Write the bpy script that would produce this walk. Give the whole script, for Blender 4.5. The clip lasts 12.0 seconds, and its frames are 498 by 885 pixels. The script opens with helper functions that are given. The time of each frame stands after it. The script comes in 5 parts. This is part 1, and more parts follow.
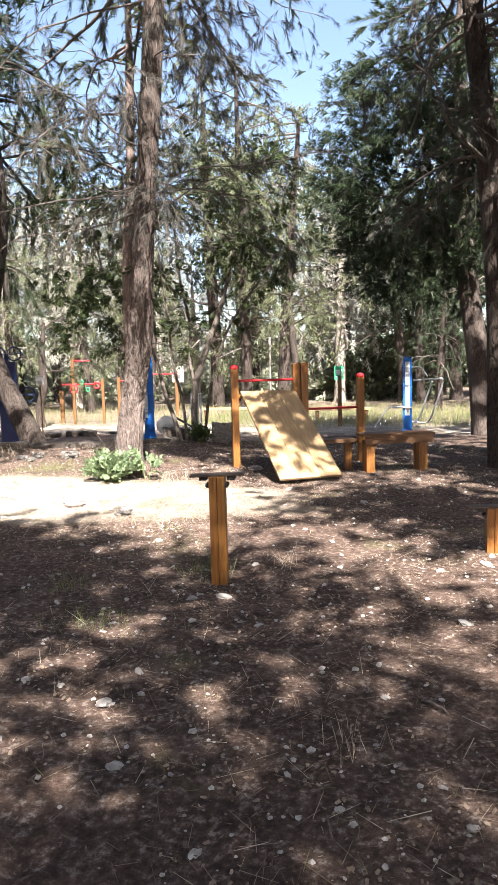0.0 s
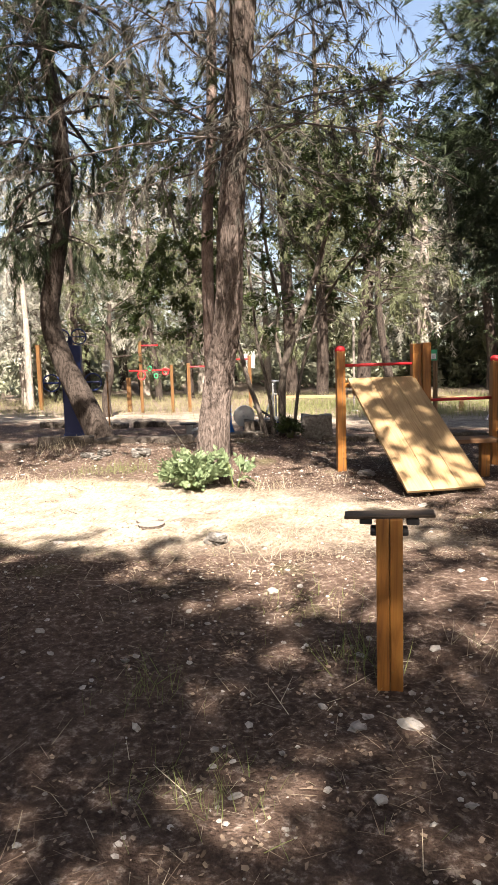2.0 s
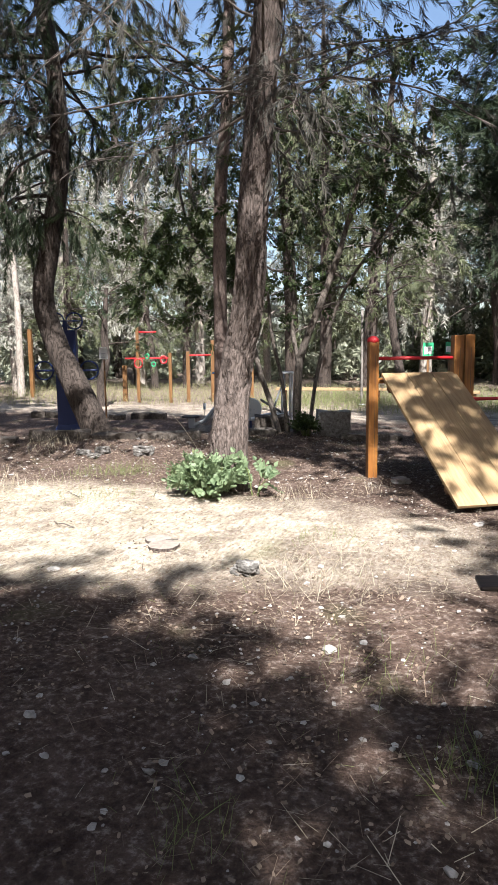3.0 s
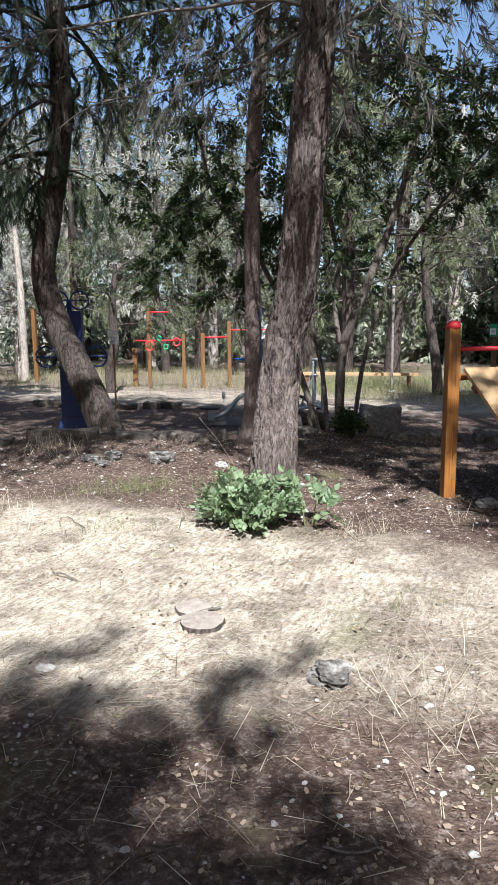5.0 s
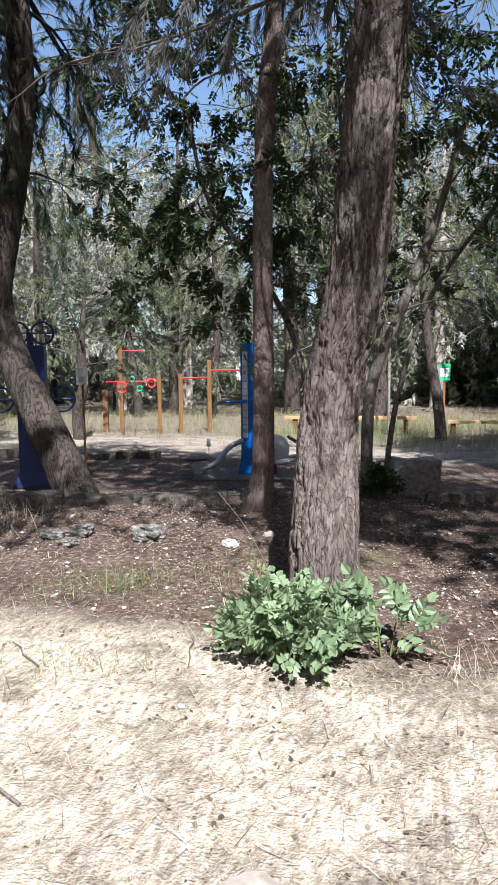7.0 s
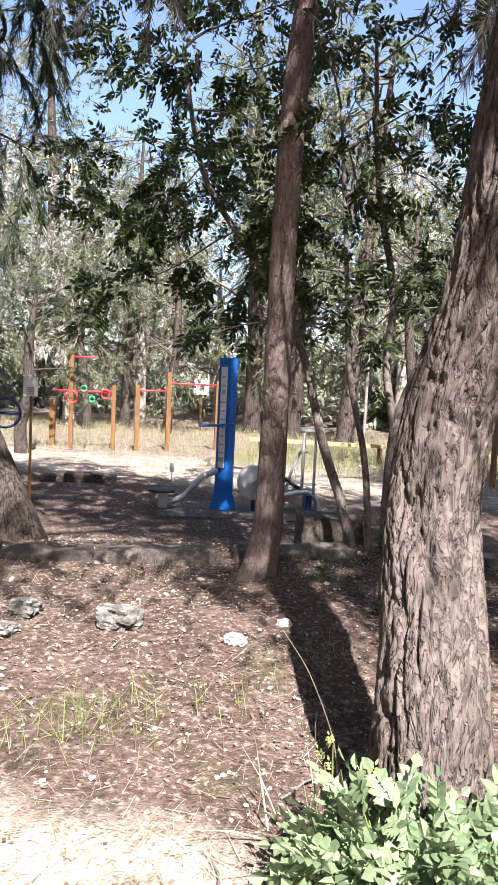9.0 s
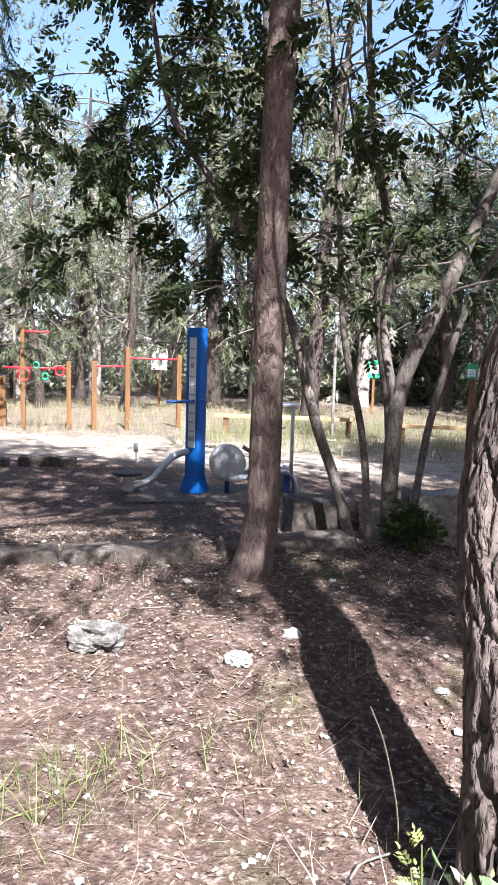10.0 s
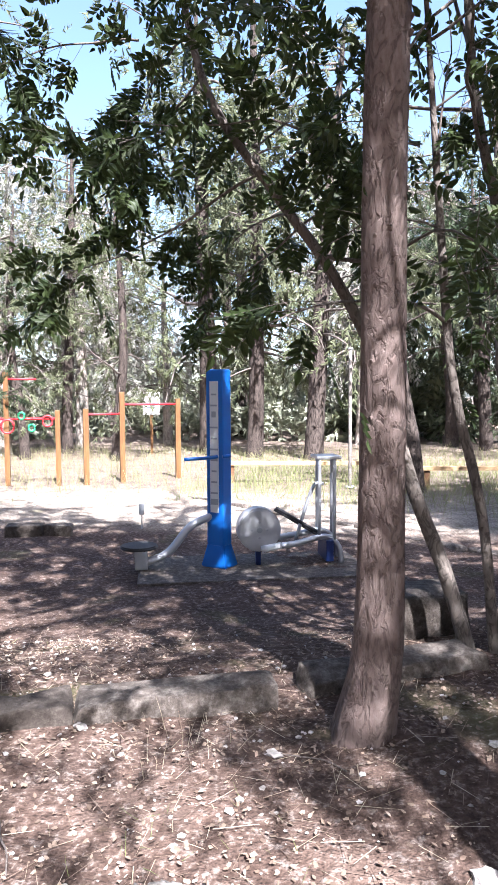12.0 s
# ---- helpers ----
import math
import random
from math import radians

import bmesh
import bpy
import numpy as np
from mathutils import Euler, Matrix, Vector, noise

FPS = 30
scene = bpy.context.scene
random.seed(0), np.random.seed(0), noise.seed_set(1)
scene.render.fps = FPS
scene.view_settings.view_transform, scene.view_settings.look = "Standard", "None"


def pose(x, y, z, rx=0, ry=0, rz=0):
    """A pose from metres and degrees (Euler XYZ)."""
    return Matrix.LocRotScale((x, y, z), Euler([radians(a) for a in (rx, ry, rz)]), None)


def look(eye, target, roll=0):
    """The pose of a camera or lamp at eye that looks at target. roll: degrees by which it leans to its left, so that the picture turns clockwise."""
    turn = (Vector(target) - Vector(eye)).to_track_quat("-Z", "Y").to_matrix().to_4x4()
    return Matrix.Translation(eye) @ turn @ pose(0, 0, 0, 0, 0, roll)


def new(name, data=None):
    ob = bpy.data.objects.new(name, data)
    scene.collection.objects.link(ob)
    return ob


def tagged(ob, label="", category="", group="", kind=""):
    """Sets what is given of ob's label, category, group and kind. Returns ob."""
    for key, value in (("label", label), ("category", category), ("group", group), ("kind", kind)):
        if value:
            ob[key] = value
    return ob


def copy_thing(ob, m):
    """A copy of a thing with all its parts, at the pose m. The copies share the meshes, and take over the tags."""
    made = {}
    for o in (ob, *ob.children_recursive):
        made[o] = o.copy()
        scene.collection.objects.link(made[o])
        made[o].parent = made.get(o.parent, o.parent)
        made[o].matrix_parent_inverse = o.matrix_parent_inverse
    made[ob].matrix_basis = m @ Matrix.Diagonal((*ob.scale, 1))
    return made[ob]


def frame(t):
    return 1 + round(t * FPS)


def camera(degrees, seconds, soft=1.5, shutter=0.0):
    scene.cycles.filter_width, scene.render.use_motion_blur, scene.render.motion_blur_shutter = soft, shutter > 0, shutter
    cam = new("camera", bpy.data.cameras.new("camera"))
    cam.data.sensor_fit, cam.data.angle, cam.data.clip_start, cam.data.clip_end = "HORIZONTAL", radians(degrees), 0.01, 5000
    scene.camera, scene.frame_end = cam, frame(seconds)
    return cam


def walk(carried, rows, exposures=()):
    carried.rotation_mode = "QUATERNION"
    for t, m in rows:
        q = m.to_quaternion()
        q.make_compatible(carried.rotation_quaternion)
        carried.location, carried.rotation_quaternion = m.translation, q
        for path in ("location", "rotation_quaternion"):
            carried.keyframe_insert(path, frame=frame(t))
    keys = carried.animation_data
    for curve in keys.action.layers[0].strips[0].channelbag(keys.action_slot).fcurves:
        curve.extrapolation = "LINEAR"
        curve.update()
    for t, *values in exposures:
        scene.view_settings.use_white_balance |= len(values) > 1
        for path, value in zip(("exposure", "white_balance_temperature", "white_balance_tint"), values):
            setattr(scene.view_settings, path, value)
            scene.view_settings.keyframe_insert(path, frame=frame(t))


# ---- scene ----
cam = camera(39.7, 12.0, soft=0.8)
EXPOSURES = [(0, 2.5, 6700, 12), (0.5, 2.35, 7300, 14), (2.0, 2.15, 7500, 14), (2.5, 1.95, 6800, 12), (4.5, 1.42, 5950, 8), (6.5, 1.4, 5800, 8),
             (8.5, 2.22, 6500, 15), (9.5, 2.25, 6100, 14), (10.5, 2.52, 5900, 15), (12, 2.74, 5900, 16)]
PATH = [
    (0, (0.095, -0.358, 1.515), (-0.486, 1.545, 1.309), -1.5),
    (0.5, (-0.18, -0.023, 1.539), (-0.792, 1.874, 1.374), -2.1),
    (1, (-0.41, 0.397, 1.546), (-1.089, 2.267, 1.337), -1.2),
    (1.5, (-0.699, 0.829, 1.515), (-1.444, 2.678, 1.353), -0.9),
    (2, (-0.98, 1.232, 1.484), (-1.729, 3.071, 1.244), -1.7),
    (2.5, (-1.276, 1.578, 1.523), (-2.024, 3.411, 1.235), 0.4),
    (2.7, (-1.424, 1.761, 1.499), (-2.164, 3.599, 1.224), -0.1),
    (4.3, (-2.214, 2.861, 1.558), (-2.912, 4.704, 1.216), -1.8),
    (4.5, (-2.279, 2.962, 1.568), (-2.966, 4.802, 1.188), -2.2),
    (5, (-2.495, 3.308, 1.579), (-3.237, 5.135, 1.248), -0.6),
    (5.5, (-2.769, 3.672, 1.527), (-3.416, 5.538, 1.213), 0.5),
    (6, (-2.965, 4.03, 1.515), (-3.66, 5.88, 1.214), -1.1),
    (6.5, (-3.202, 4.449, 1.518), (-3.915, 6.294, 1.219), 1.0),
    (6.7, (-3.334, 4.618, 1.505), (-4.02, 6.481, 1.258), 0.0),
    (8.3, (-4.208, 5.627, 1.561), (-4.78, 7.537, 1.396), -0.3),
    (8.5, (-4.274, 5.746, 1.577), (-4.755, 7.681, 1.426), 0.7),
    (9, (-4.443, 6.126, 1.593), (-4.949, 8.053, 1.421), 2.7),
    (9.5, (-4.603, 6.396, 1.611), (-5.018, 8.346, 1.45), 2.6),
    (10, (-4.816, 6.73, 1.551), (-5.193, 8.679, 1.311), 1.7),
    (10.5, (-5.066, 7.057, 1.576), (-5.427, 9.016, 1.399), 2.3),
    (11, (-5.3, 7.35, 1.613), (-5.575, 9.327, 1.479), -0.2),
    (11.5, (-5.447, 7.706, 1.629), (-5.786, 9.668, 1.438), -0.3),
    (12, (-5.582, 8.008, 1.623), (-5.917, 9.975, 1.493), -0.3),
]
walk(cam, [(t, look(eye, target, roll)) for t, eye, target, roll in PATH], EXPOSURES)


# ---- light ----
SUN_AZ = Vector((0.49, -0.87, 0)).normalized()
SUN_EL = radians(50)
TO_SUN = Vector((SUN_AZ.x * math.cos(SUN_EL), SUN_AZ.y * math.cos(SUN_EL), math.sin(SUN_EL)))
world = bpy.data.worlds.new("world")
scene.world = world
world.use_nodes = True
wn = world.node_tree
sky = wn.nodes.new("ShaderNodeTexSky")
sky.sky_type = "NISHITA"
sky.sun_disc = False
sky.sun_elevation = SUN_EL
sky.sun_rotation = math.atan2(SUN_AZ.x, SUN_AZ.y)
sky.dust_density = 2.0
wn.links.new(sky.outputs["Color"], wn.nodes["Background"].inputs["Color"])
wn.nodes["Background"].inputs["Strength"].default_value = 0.07
sun = new("sun", bpy.data.lights.new("sun", "SUN"))
sun.data.energy = 5.0
sun.data.angle = radians(0.55)
sun.data.color = (1.0, 0.965, 0.92)
sun.matrix_world = look(TO_SUN * 40, (0, 0, 0))

# ---- materials ----


class Mat:
    """A node material with a few short ways to add nodes."""

    def __init__(self, name):
        self.m = bpy.data.materials.new(name)
        self.m.use_nodes = True
        self.t = self.m.node_tree
        self.bsdf = self.t.nodes["Principled BSDF"]
        self.out = self.t.nodes["Material Output"]

    def node(self, kind, **values):
        n = self.t.nodes.new(kind)
        for key, value in values.items():
            n.inputs[key.replace("_", " ")].default_value = value
        return n

    def link(self, a, b):
        self.t.links.new(a, b)

    def coords(self, scale=(1, 1, 1), world_space=False):
        mp = self.node("ShaderNodeMapping")
        mp.inputs["Scale"].default_value = scale
        if world_space:
            self.link(self.node("ShaderNodeNewGeometry").outputs["Position"], mp.inputs["Vector"])
        else:
            self.link(self.node("ShaderNodeTexCoord").outputs["Object"], mp.inputs["Vector"])
        return mp.outputs["Vector"]

    def noise(self, vec, scale, detail=4.0, rough=0.55, distort=0.0):
        n = self.node("ShaderNodeTexNoise", Scale=scale, Detail=detail, Roughness=rough, Distortion=distort)
        self.link(vec, n.inputs["Vector"])
        return n.outputs["Fac"]

    def voronoi(self, vec, scale, feature="F1", rand=1.0):
        n = self.node("ShaderNodeTexVoronoi", Scale=scale, Randomness=rand)
        n.feature = feature
        self.link(vec, n.inputs["Vector"])
        return n

    def ramp(self, fac, stops):
        r = self.node("ShaderNodeValToRGB")
        e = r.color_ramp.elements
        while len(e) < len(stops):
            e.new(0.5)
        for el, (p, c) in zip(e, stops):
            el.position = p
            el.color = (*c, 1) if len(c) == 3 else c
        self.link(fac, r.inputs["Fac"])
        return r.outputs["Color"]

    def mix(self, fac, a, b, mode="MIX"):
        n = self.t.nodes.new("ShaderNodeMix")
        n.data_type = "RGBA"
        n.blend_type = mode
        ins = [n.inputs[0], n.inputs[6], n.inputs[7]]
        for sock, v in zip(ins, (fac, a, b)):
            if isinstance(v, (int, float)):
                sock.default_value = v
            elif isinstance(v, tuple):
                sock.default_value = (*v, 1)
            else:
                self.link(v, sock)
        return n.outputs[2]

    def maths(self, op, a, b=0.0):
        n = self.t.nodes.new("ShaderNodeMath")
        n.operation = op
        for sock, v in zip(n.inputs, (a, b)):
            if isinstance(v, (int, float)):
                sock.default_value = v
            else:
                self.link(v, sock)
        return n.outputs[0]

    def bump(self, height, strength=0.4, dist=0.02, base=None):
        n = self.node("ShaderNodeBump", Strength=strength, Distance=dist)
        self.link(height, n.inputs["Height"])
        if base:
            self.link(base, n.inputs["Normal"])
        return n.outputs["Normal"]

    def done(self, color, rough=0.8, metal=0.0, normal=None, spec=None):
        b = self.bsdf
        if isinstance(color, tuple):
            b.inputs["Base Color"].default_value = (*color, 1)
        else:
            self.link(color, b.inputs["Base Color"])
        if isinstance(rough, (int, float)):
            b.inputs["Roughness"].default_value = rough
        else:
            self.link(rough, b.inputs["Roughness"])
        b.inputs["Metallic"].default_value = metal
        if spec is not None:
            b.inputs["Specular IOR Level"].default_value = spec
        if normal:
            self.link(normal, b.inputs["Normal"])
        return self.m


def ground_material():
    m = Mat("forest_soil")
    v = m.coords(world_space=True)
    big = m.noise(v, 0.55, 3)
    mid = m.noise(v, 3.1, 5, 0.65)
    fine = m.noise(v, 26, 6, 0.7)
    soil = m.ramp(mid, [(0.3, (0.042, 0.025, 0.018)), (0.52, (0.098, 0.062, 0.046)), (0.75, (0.195, 0.14, 0.112))])
    speck = m.ramp(fine, [(0.40, (0.028, 0.018, 0.015)), (0.54, (0.12, 0.085, 0.07)), (0.66, (0.42, 0.36, 0.32))])
    c = m.mix(0.5, soil, speck)
    # straw where dead grass has matted, in the clearing between the pines
    sep = m.node("ShaderNodeSeparateXYZ")
    m.link(v, sep.inputs[0])
    dx = m.maths("DIVIDE", m.maths("ADD", sep.outputs[0], 4.9), 3.6)
    dy = m.maths("DIVIDE", m.maths("ADD", sep.outputs[1], -6.8), 1.5)
    r2 = m.maths("ADD", m.maths("MULTIPLY", dx, dx), m.maths("MULTIPLY", dy, dy))
    wob = m.maths("ADD", r2, m.maths("MULTIPLY", m.maths("SUBTRACT", big, 0.5), 2.2))
    clearing = m.ramp(wob, [(0.45, (1, 1, 1)), (1.0, (0, 0, 0))])
    # bare pale strip beyond the kerb; its sunlight is put into the colour
    far = m.ramp(m.maths("DIVIDE", m.maths("SUBTRACT", sep.outputs[1], 15.8), 8.0), [(0.07, (0, 0, 0)), (0.21, (0.65, 0.65, 0.65)), (0.5, (0.6, 0.6, 0.6)), (0.75, (0.2, 0.2, 0.2))])
    where = m.mix(m.ramp(mid, [(0.34, (0.35, 0.35, 0.35)), (0.58, (1, 1, 1))]), (0, 0, 0), m.mix(1.0, clearing, far, "LIGHTEN"))
    straw = m.ramp(m.noise(m.coords((1, 0.35, 1), True), 38, 5, 0.7), [(0.3, (0.17, 0.125, 0.09)), (0.48, (0.42, 0.36, 0.285)), (0.66, (0.64, 0.585, 0.50))])
    c = m.mix(where, c, straw)
    # moss and short green weeds in a few stains
    green = m.ramp(m.noise(v, 1.3, 4), [(0.6, (0, 0, 0)), (0.74, (0.55, 0.55, 0.55))])
    c = m.mix(green, c, (0.115, 0.12, 0.05))
    h = m.maths("ADD", m.maths("MULTIPLY", fine, 0.6), m.noise(v, 85, 3))
    n = m.bump(h, 0.75, 0.03)
    n = m.bump(mid, 0.5, 0.08, n)
    return m.done(c, 0.95, normal=n, spec=0.2)


def bark_material(name, dark, base, light, scale=9.0, stretch=0.28, strength=0.9, plate=0.7):
    m = Mat(name)
    v = m.coords((1, 1, stretch))
    warp = m.node("ShaderNodeVectorMath")
    warp.operation = "ADD"
    nz = m.node("ShaderNodeTexNoise", Scale=3.2, Detail=3.0)
    m.link(v, nz.inputs["Vector"])
    sc = m.node("ShaderNodeVectorMath")
    sc.operation = "SCALE"
    sc.inputs["Scale"].default_value = 0.11
    m.link(nz.outputs["Color"], sc.inputs[0])
    m.link(v, warp.inputs[0])
    m.link(sc.outputs[0], warp.inputs[1])
    ridge = m.noise(warp.outputs[0], scale * 0.9, 3, 0.6, 0.8)
    ridge = m.maths("ABSOLUTE", m.maths("SUBTRACT", ridge, 0.5))
    edge = m.voronoi(warp.outputs[0], scale * 1.5, "DISTANCE_TO_EDGE").outputs["Distance"]
    both = m.maths("ADD", m.maths("MULTIPLY", ridge, 2.6), m.maths("MULTIPLY", edge, 0.55))
    low = 1.0 - plate
    plates = m.ramp(both, [(0.05, (low, low, low)), (0.22, (1, 1, 1))])
    fine = m.noise(m.coords((1, 1, 0.35)), 42, 6, 0.7)
    blotch = m.noise(m.coords(), 2.3, 4)
    tone = m.mix(m.ramp(fine, [(0.32, (0, 0, 0)), (0.68, (1, 1, 1))]), base, light)
    tone = m.mix(m.ramp(blotch, [(0.4, (0, 0, 0)), (0.7, (0.6, 0.6, 0.6))]), tone, tuple(0.7 * a for a in base))
    c = m.mix(plates, dark, tone)
    h = m.maths("ADD", plates, m.maths("MULTIPLY", fine, 0.5))
    return m.done(c, 0.92, normal=m.bump(h, strength, 0.03), spec=0.25)


def leaf_material(name, dark, light, back, through_share=0.35, gloss=0.45):
    m = Mat(name)
    isl = m.node("ShaderNodeNewGeometry").outputs["Random Per Island"]
    c = m.mix(isl, dark, light)
    blot = m.noise(m.coords((1, 1, 1), True), 9, 2)
    c = m.mix(m.ramp(blot, [(0.35, (0, 0, 0)), (0.75, (0.35, 0.35, 0.35))]), c, back)
    m.done(c, gloss, spec=0.35)
    tr = m.node("ShaderNodeBsdfTranslucent")
    m.link(m.mix(0.5, c, back), tr.inputs["Color"])
    mx = m.node("ShaderNodeMixShader", Fac=through_share)
    m.link(m.bsdf.outputs[0], mx.inputs[1])
    m.link(tr.outputs[0], mx.inputs[2])
    m.link(mx.outputs[0], m.out.inputs["Surface"])
    return m.m


def wood_material(name, dark, base, light, along=(9, 9, 0.7), rough=0.45):
    m = Mat(name)
    rnd = m.node("ShaderNodeObjectInfo").outputs["Random"]
    v = m.coords(along)
    grain = m.noise(v, 3.0, 6, 0.65, 1.2)
    fine = m.noise(m.coords(tuple(3 * a for a in along)), 6, 4)
    c = m.ramp(grain, [(0.25, dark), (0.5, base), (0.75, light)])
    c = m.mix(m.maths("MULTIPLY", fine, 0.35), c, dark)
    stain = m.noise(m.coords(), 3.4, 4)
    c = m.mix(m.ramp(stain, [(0.5, (0, 0, 0)), (0.8, (0.55, 0.55, 0.55))]), c, tuple(0.55 * a for a in base))
    c = m.mix(m.maths("MULTIPLY", rnd, 0.2), c, dark)
    return m.done(c, rough, normal=m.bump(grain, 0.35, 0.006))


def paint_material(name, color, worn, rough=0.4, metal=0.0):
    m = Mat(name)
    a = m.noise(m.coords(), 6, 5, 0.7)
    c = m.mix(m.ramp(a, [(0.55, (0, 0, 0)), (0.85, (0.8, 0.8, 0.8))]), color, worn)
    f = m.noise(m.coords(), 60, 3)
    return m.done(c, m.maths("ADD", m.maths("MULTIPLY", f, 0.25), rough), metal, normal=m.bump(f, 0.08, 0.003))


def stone_material(name, dark, base, light, rough=0.9):
    m = Mat(name)
    rnd = m.node("ShaderNodeObjectInfo").outputs["Random"]
    isl = m.node("ShaderNodeNewGeometry").outputs["Random Per Island"]
    a = m.noise(m.coords(world_space=True), 19, 6, 0.75)
    b = m.noise(m.coords(world_space=True), 60, 4, 0.6)
    c = m.ramp(a, [(0.3, dark), (0.5, base), (0.7, light)])
    c = m.mix(m.maths("MULTIPLY", m.maths("MULTIPLY", rnd, isl), 0.6), c, dark)
    return m.done(c, rough, normal=m.bump(m.maths("ADD", a, m.maths("MULTIPLY", b, 0.3)), 0.7, 0.02), spec=0.3)


M_GROUND = ground_material()
M_BARK = bark_material("pine_bark_furrowed", (0.022, 0.016, 0.013), (0.078, 0.058, 0.049), (0.175, 0.142, 0.127), 27, 0.25, 0.7, 0.55)
M_BARK_THIN = bark_material("pine_bark_flaky", (0.06, 0.042, 0.035), (0.155, 0.112, 0.097), (0.25, 0.195, 0.175), 20, 0.4, 0.6, 0.5)
M_BARK_DARK = bark_material("pine_bark_dark", (0.013, 0.01, 0.008), (0.048, 0.036, 0.03), (0.1, 0.08, 0.069), 15, 0.3, 0.8)
M_BARK_GREY = bark_material("young_bark_grey", (0.05, 0.042, 0.035), (0.13, 0.108, 0.092), (0.22, 0.19, 0.165), 16, 0.5, 0.35)
M_BARK_PALE = bark_material("dead_bark_pale", (0.14, 0.115, 0.095), (0.29, 0.25, 0.215), (0.42, 0.375, 0.33), 12, 0.25, 0.5)
M_TWIG = bark_material("dry_twig", (0.06, 0.05, 0.043), (0.12, 0.10, 0.088), (0.2, 0.175, 0.155), 30, 0.3, 0.3)
M_LEAF = leaf_material("broad_leaf", (0.014, 0.026, 0.009), (0.034, 0.055, 0.016), (0.10, 0.13, 0.03), 0.22, 0.55)
M_LEAF_BUSH = leaf_material("bush_leaf", (0.08, 0.125, 0.06), (0.23, 0.30, 0.17), (0.27, 0.33, 0.19), 0.3)
M_NEEDLE = leaf_material("pine_needle", (0.05, 0.062, 0.03), (0.14, 0.155, 0.085), (0.17, 0.18, 0.09), 0.25, 0.6)
# grey far needles, raised pale to carry the sunlight on them
M_NEEDLE_GREY = leaf_material("pine_needle_grey_sunlit", (0.18, 0.18, 0.15), (0.42, 0.41, 0.36), (0.42, 0.41, 0.35), 0.25, 0.7)
M_NEEDLE_DRY = leaf_material("pine_needle_dead", (0.03, 0.028, 0.024), (0.095, 0.088, 0.076), (0.085, 0.08, 0.065), 0.2, 0.75)
M_NEEDLE_DARK = leaf_material("cypress_spray", (0.012, 0.024, 0.011), (0.032, 0.05, 0.022), (0.055, 0.075, 0.026), 0.15, 0.6)
# grey-green undergrowth, made paler to carry sunlight in its colour
M_SHRUB = leaf_material("sunlit_foliage", (0.15, 0.17, 0.11), (0.36, 0.37, 0.28), (0.38, 0.39, 0.29), 0.3, 0.6)
M_STRAW = leaf_material("dry_grass", (0.26, 0.21, 0.145), (0.56, 0.50, 0.39), (0.47, 0.43, 0.31), 0.3, 0.7)
M_FLOWER = leaf_material("weed_flower", (0.16, 0.20, 0.06), (0.36, 0.37, 0.14), (0.32, 0.34, 0.14), 0.3)
M_MEADOW = leaf_material("meadow_grass", (0.12, 0.13, 0.05), (0.36, 0.33, 0.19), (0.26, 0.26, 0.12), 0.3, 0.7)
# the same undergrowth with shade put into its colour
M_SHRUB_SHADED = leaf_material("shaded_foliage", (0.03, 0.042, 0.02), (0.13, 0.145, 0.085), (0.12, 0.14, 0.07), 0.2, 0.6)
M_GRASS = leaf_material("green_grass", (0.10, 0.14, 0.045), (0.19, 0.23, 0.08), (0.30, 0.30, 0.13), 0.3, 0.6)
M_LITTER = leaf_material("leaf_litter", (0.045, 0.028, 0.021), (0.37, 0.285, 0.215), (0.14, 0.09, 0.06), 0.1, 0.85)
M_DEADLEAF = leaf_material("dead_leaf", (0.10, 0.066, 0.047), (0.34, 0.27, 0.22), (0.2, 0.14, 0.1), 0.12, 0.8)
M_POST = wood_material("varnished_pine_post", (0.12, 0.042, 0.012), (0.31, 0.125, 0.026), (0.44, 0.21, 0.05))
# brown weathered far posts, with the shade over them put into the colour
M_POLE = wood_material("weathered_shaded_pole", (0.065, 0.03, 0.012), (0.165, 0.08, 0.028), (0.25, 0.14, 0.055))
M_PLANK = wood_material("weathered_plywood", (0.20, 0.125, 0.06), (0.38, 0.255, 0.13), (0.48, 0.345, 0.195), (14, 0.8, 14), 0.7)
M_BOARD = wood_material("brown_board", (0.06, 0.028, 0.012), (0.135, 0.066, 0.028), (0.21, 0.115, 0.05), (0.8, 10, 10), 0.6)
M_TOP = wood_material("dark_step_board", (0.04, 0.028, 0.02), (0.085, 0.06, 0.045), (0.16, 0.12, 0.09), (1.2, 10, 10), 0.6)
M_RED = paint_material("red_paint", (0.52, 0.022, 0.03), (0.36, 0.04, 0.04))
M_BLUE = paint_material("blue_paint", (0.008, 0.13, 0.50), (0.02, 0.19, 0.58), 0.3)
M_NAVY = paint_material("dark_blue_paint", (0.008, 0.024, 0.115), (0.014, 0.04, 0.16), 0.35)
M_STEEL = paint_material("galvanised_steel", (0.50, 0.51, 0.53), (0.36, 0.36, 0.37), 0.35, 0.6)
M_BLACK = paint_material("black_rubber", (0.03, 0.03, 0.033), (0.07, 0.07, 0.07), 0.55)
M_WHITE = paint_material("white_panel", (0.72, 0.73, 0.73), (0.58, 0.58, 0.56), 0.35)
M_INK = paint_material("grey_print", (0.36, 0.38, 0.41), (0.3, 0.3, 0.3), 0.5)
M_GREEN = paint_material("green_paint", (0.02, 0.30, 0.13), (0.05, 0.34, 0.18), 0.4)
M_CONCRETE = stone_material("weathered_concrete", (0.10, 0.085, 0.072), (0.22, 0.20, 0.18), (0.38, 0.36, 0.33))
